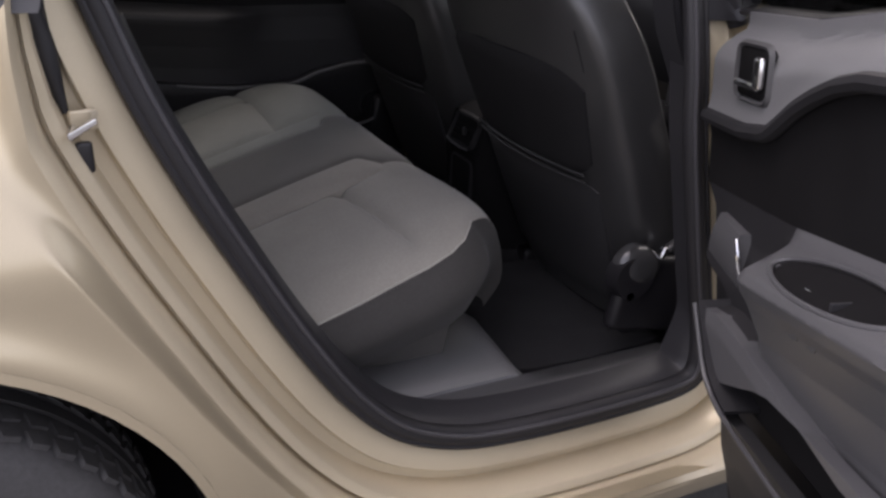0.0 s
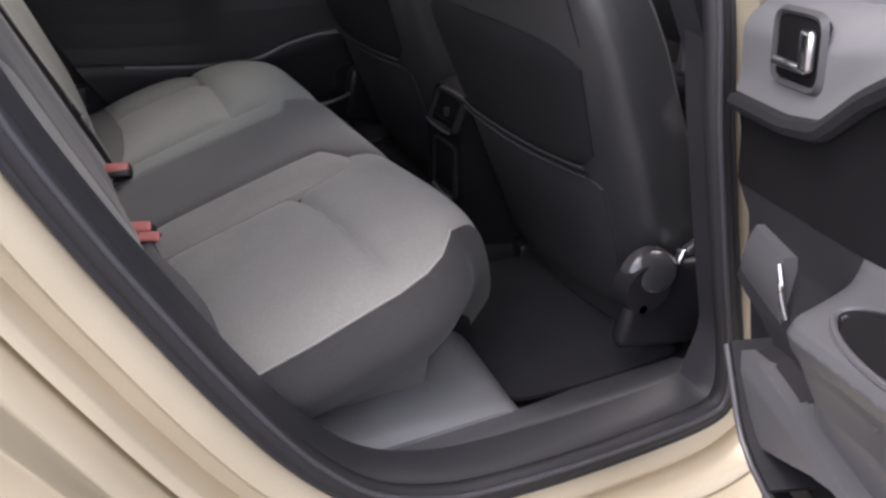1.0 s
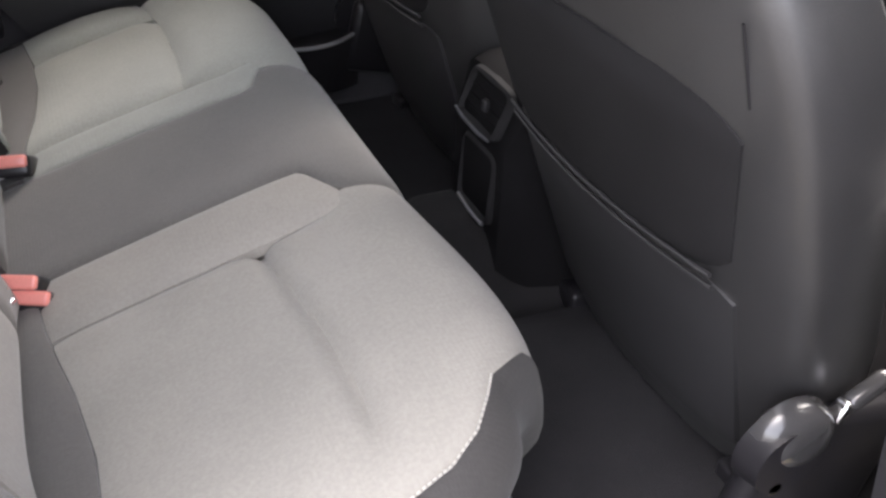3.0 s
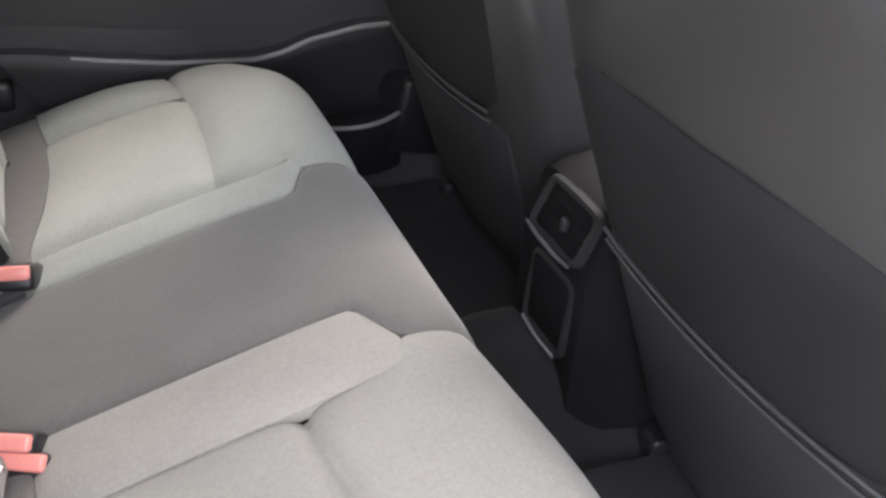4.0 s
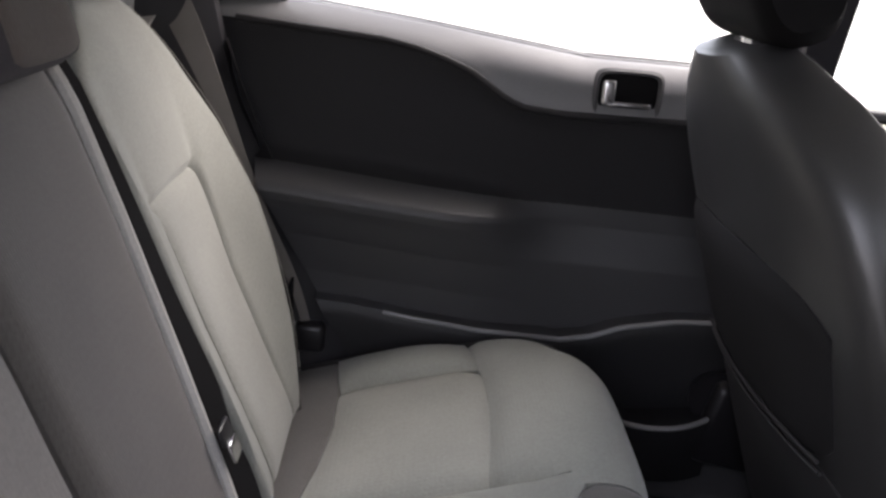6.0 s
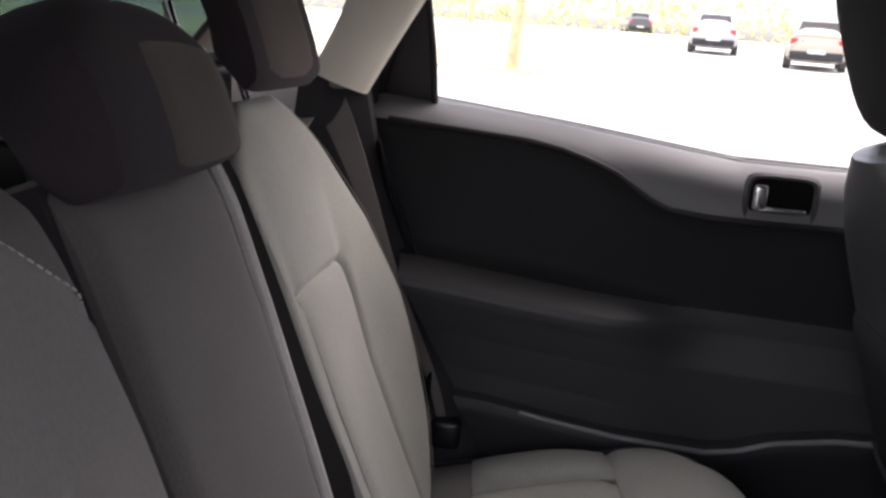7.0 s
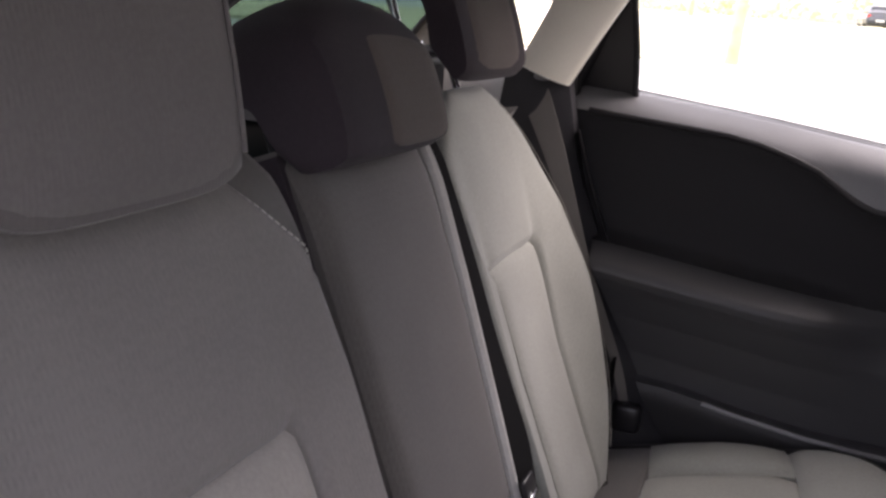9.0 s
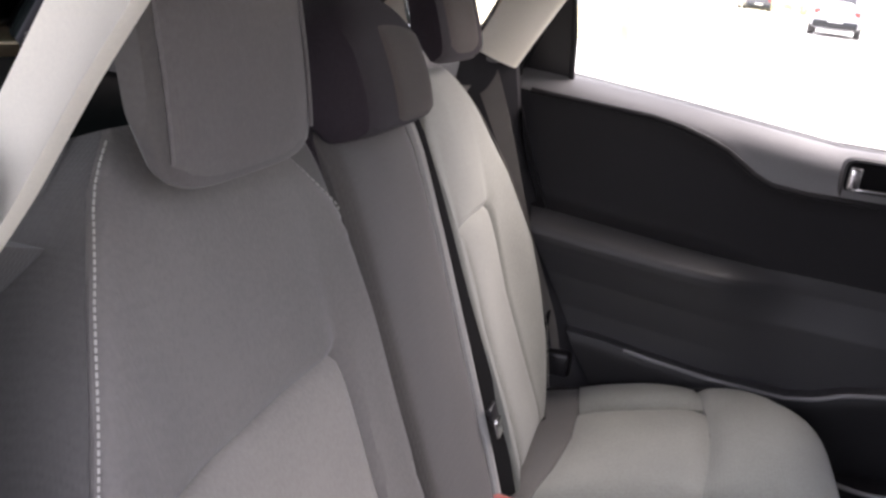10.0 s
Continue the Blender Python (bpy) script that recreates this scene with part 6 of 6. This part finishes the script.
def parked_car(label, x, y, turn, paint):
    ob = thing("parked_car", label, "car", Matrix.Translation((x, y, rise(x, y))) @ Matrix.Rotation(radians(turn), 4, 'Z'), "parked cars")
    def ring(s, hw, z0, z1, tum):
        pts = []
        for i in range(24):
            a = 2 * math.pi * i / 24
            c, d = math.copysign(abs(math.cos(a)) ** 0.4, math.cos(a)), math.copysign(abs(math.sin(a)) ** 0.4, math.sin(a))
            pts.append((s, c * hw * (1 - tum * max(0, d)), (z0 + z1) / 2 + d * (z1 - z0) / 2))
        return pts
    part("body", loft([ring(-2.08, 0.66, 0.32, 0.78, 0.05), ring(-2.0, 0.82, 0.24, 0.92, 0.05), ring(-1.5, 0.88, 0.20, 0.98, 0.08), ring(0.6, 0.89, 0.20, 0.97, 0.08), ring(1.2, 0.88, 0.20, 0.93, 0.08), ring(1.9, 0.82, 0.22, 0.78, 0.08), ring(2.1, 0.64, 0.28, 0.66, 0.05)]), paint, ob)
    cab = part("cabin", loft([ring(-1.95, 0.68, 0.88, 1.02, 0.1), ring(-1.5, 0.74, 0.86, 1.42, 0.22), ring(-0.4, 0.76, 0.86, 1.49, 0.22), ring(0.35, 0.76, 0.86, 1.43, 0.22), ring(1.15, 0.70, 0.84, 0.95, 0.15)]), paint, ob)
    part("rear_screen", slab(lambda u, v: (lerp(-1.93, -1.56, v), lerp(-1, 1, u) * lerp(0.62, 0.52, v), lerp(1.0, 1.40, v)), 3, 3, lambda u, v: (lerp(-1.90, -1.53, v), lerp(-1, 1, u) * lerp(0.62, 0.52, v), lerp(1.0, 1.40, v))), M_FAR_GLASS, cab)
    part("windscreen", slab(lambda u, v: (lerp(1.12, 0.42, v), lerp(-1, 1, u) * lerp(0.66, 0.56, v), lerp(0.98, 1.43, v)), 3, 3, lambda u, v: (lerp(1.09, 0.39, v), lerp(-1, 1, u) * lerp(0.66, 0.56, v), lerp(0.97, 1.42, v))), M_FAR_GLASS, cab)
    for sd in (-1, 1):
        part("side_glass", slab(lambda u, v: (lerp(-1.45, 0.75 - 0.4 * v, u), sd * lerp(0.765, 0.62, v), lerp(0.98, 1.38, v)), 4, 2, lambda u, v: (lerp(-1.45, 0.75 - 0.4 * v, u), sd * (lerp(0.765, 0.62, v) - 0.03), lerp(0.98, 1.38, v))), M_FAR_GLASS, cab)
        part("tail_lamp", rbox(-2.0, sd * 0.66, 0.80, 0.12, 0.22, 0.18, 0.04), M_LIGHT, ob, "red tail lamp")
        for sx in (-1.30, 1.28):
            w = part("wheel", moved(tube([(0, sd * 0.68, 0), (0, sd * 0.89, 0)], 0.31, 24), Matrix.Translation((sx, 0, 0.31))), M_TYRE, ob)
            part("rim", moved(tube([(0, sd * 0.87, 0), (0, sd * 0.90, 0)], 0.20, 20), Matrix.Translation((sx, 0, 0.31))), M_ALLOY, w)
    part("bumper", rbox(-2.04, 0, 0.40, 0.16, 1.5, 0.26, 0.06), M_FAR_GLASS, ob)
    part("number_plate", rbox(-2.125, 0, 0.52, 0.02, 0.50, 0.11, 0.004), M_LABEL, ob, "pale number plate")
    return ob


parked_car("silver hatchback parked across the yard", 5.0, 36.5, 82, M_FAR_PAINT_A)
parked_car("bronze hatchback parked across the yard", 7.3, 30.0, 78, M_FAR_PAINT_C)
parked_car("dark grey hatchback parked by the verge", 3.35, 66.0, 95, M_FAR_PAINT_B)
parked_car("silver hatchback parked by the verge", 14.5, 40.0, 70, M_FAR_PAINT_A)


def tree(label, x, y, h, seed, girth=1.0):
    rnd = random.Random(seed)
    ob = thing("tree", label, "tree", Matrix.Translation((x, y, rise(x, y))), "trees behind the yard")
    geos = [tube([(0, 0, 0), (0.05, 0, h * 0.2), (0.0, 0.06, h * 0.42), (0.05, 0, h * 0.8)], [0.17 * girth, 0.13 * girth, 0.10 * girth, 0.03], 10)]
    tips = []
    for k in range(9):
        a, z = rnd.uniform(0, 6.28), h * rnd.uniform(0.32, 0.7)
        r = h * rnd.uniform(0.18, 0.30)
        tip = (r * math.cos(a), r * math.sin(a), z + h * rnd.uniform(0.1, 0.22))
        geos.append(tube([(0, 0, z), (tip[0] * 0.5, tip[1] * 0.5, z + (tip[2] - z) * 0.4), tip], [0.06, 0.04, 0.015], 6))
        tips.append(tip)
    part("trunk", join(*geos), M_BARK, ob)
    verts, faces = [], []
    for k in range(1500):
        c = rnd.choice(tips + [(0, 0, h * 0.82)])
        p = Vector((rnd.gauss(c[0], h * 0.085), rnd.gauss(c[1], h * 0.085), rnd.gauss(c[2], h * 0.08)))
        s = rnd.uniform(0.08, 0.18)
        d1 = Vector((rnd.uniform(-1, 1), rnd.uniform(-1, 1), rnd.uniform(-1, 1))).normalized() * s
        d2 = d1.cross(Vector((rnd.uniform(-1, 1), rnd.uniform(-1, 1), rnd.uniform(-1, 1)))).normalized() * s * 0.6
        o = len(verts)
        verts += [p - d1, p + d2, p + d1, p - d2]
        faces.append((o, o + 1, o + 2, o + 3))
    part("crown", (verts, faces), M_LEAF, ob, smooth=False)
    return ob


for k, (x, y, h) in enumerate([(-24, 50, 7.5), (-13, 54, 6.5), (-6.5, 52, 7.0), (16, 50, 7.0), (27, 54, 6.5)]):
    tree("leafy green tree on the verge", x, y, h, 10 + k)
tree("leafy tree with a brown trunk on the grass bed", -1.2, 17.9, 6.2, 31, 0.85)
bed = part("grass_bed", patch(lambda u, v: (lerp(-40, -0.75, u), lerp(17.5, 31, v), rise(0, lerp(17.5, 31, v)) + 0.09 + 0.02 * math.sin(11 * u + 5 * v)), 60, 20, lambda u, v: (lerp(-40, -0.75, u), lerp(17.5, 31, v), rise(0, lerp(17.5, 31, v)) - 0.02)), M_VERGE)
tagged(bed, "dry yellow grass bed round a tree in the yard", "verge", kind="structure")


def treeline(x0, x1, y, seed):
    """A far belt of trees: many leaf clumps with an uneven top and gaps."""
    rnd = random.Random(seed)
    verts, faces = [], []
    for k in range(5200):
        x = rnd.uniform(x0, x1)
        top = 4.2 + 1.9 * math.sin(x * 0.21) + 1.4 * math.sin(x * 0.53 + 1.0) + 0.7 * math.sin(x * 1.7)
        p = Vector((x, y + rnd.uniform(-3.0, 3.0), rise(0, y) + top * rnd.random() ** 0.8))
        size = rnd.uniform(0.16, 0.42)
        d1 = Vector((rnd.uniform(-1, 1), rnd.uniform(-1, 1), rnd.uniform(-1, 1))).normalized() * size
        d2 = d1.cross(Vector((rnd.uniform(-1, 1), rnd.uniform(-1, 1), rnd.uniform(-1, 1)))).normalized() * size * 0.7
        o = len(verts)
        verts += [p - d1, p + d2, p + d1, p - d2]
        faces.append((o, o + 1, o + 2, o + 3))
    return verts, faces


# far foliage is paled, the outdoor glare put into its colour
woods = part("treeline", treeline(-45, 60, 84, 5), surface("far_foliage_in_glare", (0.56, 0.55, 0.34), 0.8, 0, 3.0, 0.2, 0.3, 0.15), smooth=False)
tagged(woods, "yellow-green belt of far trees, paled for glare", "trees", kind="stuff")
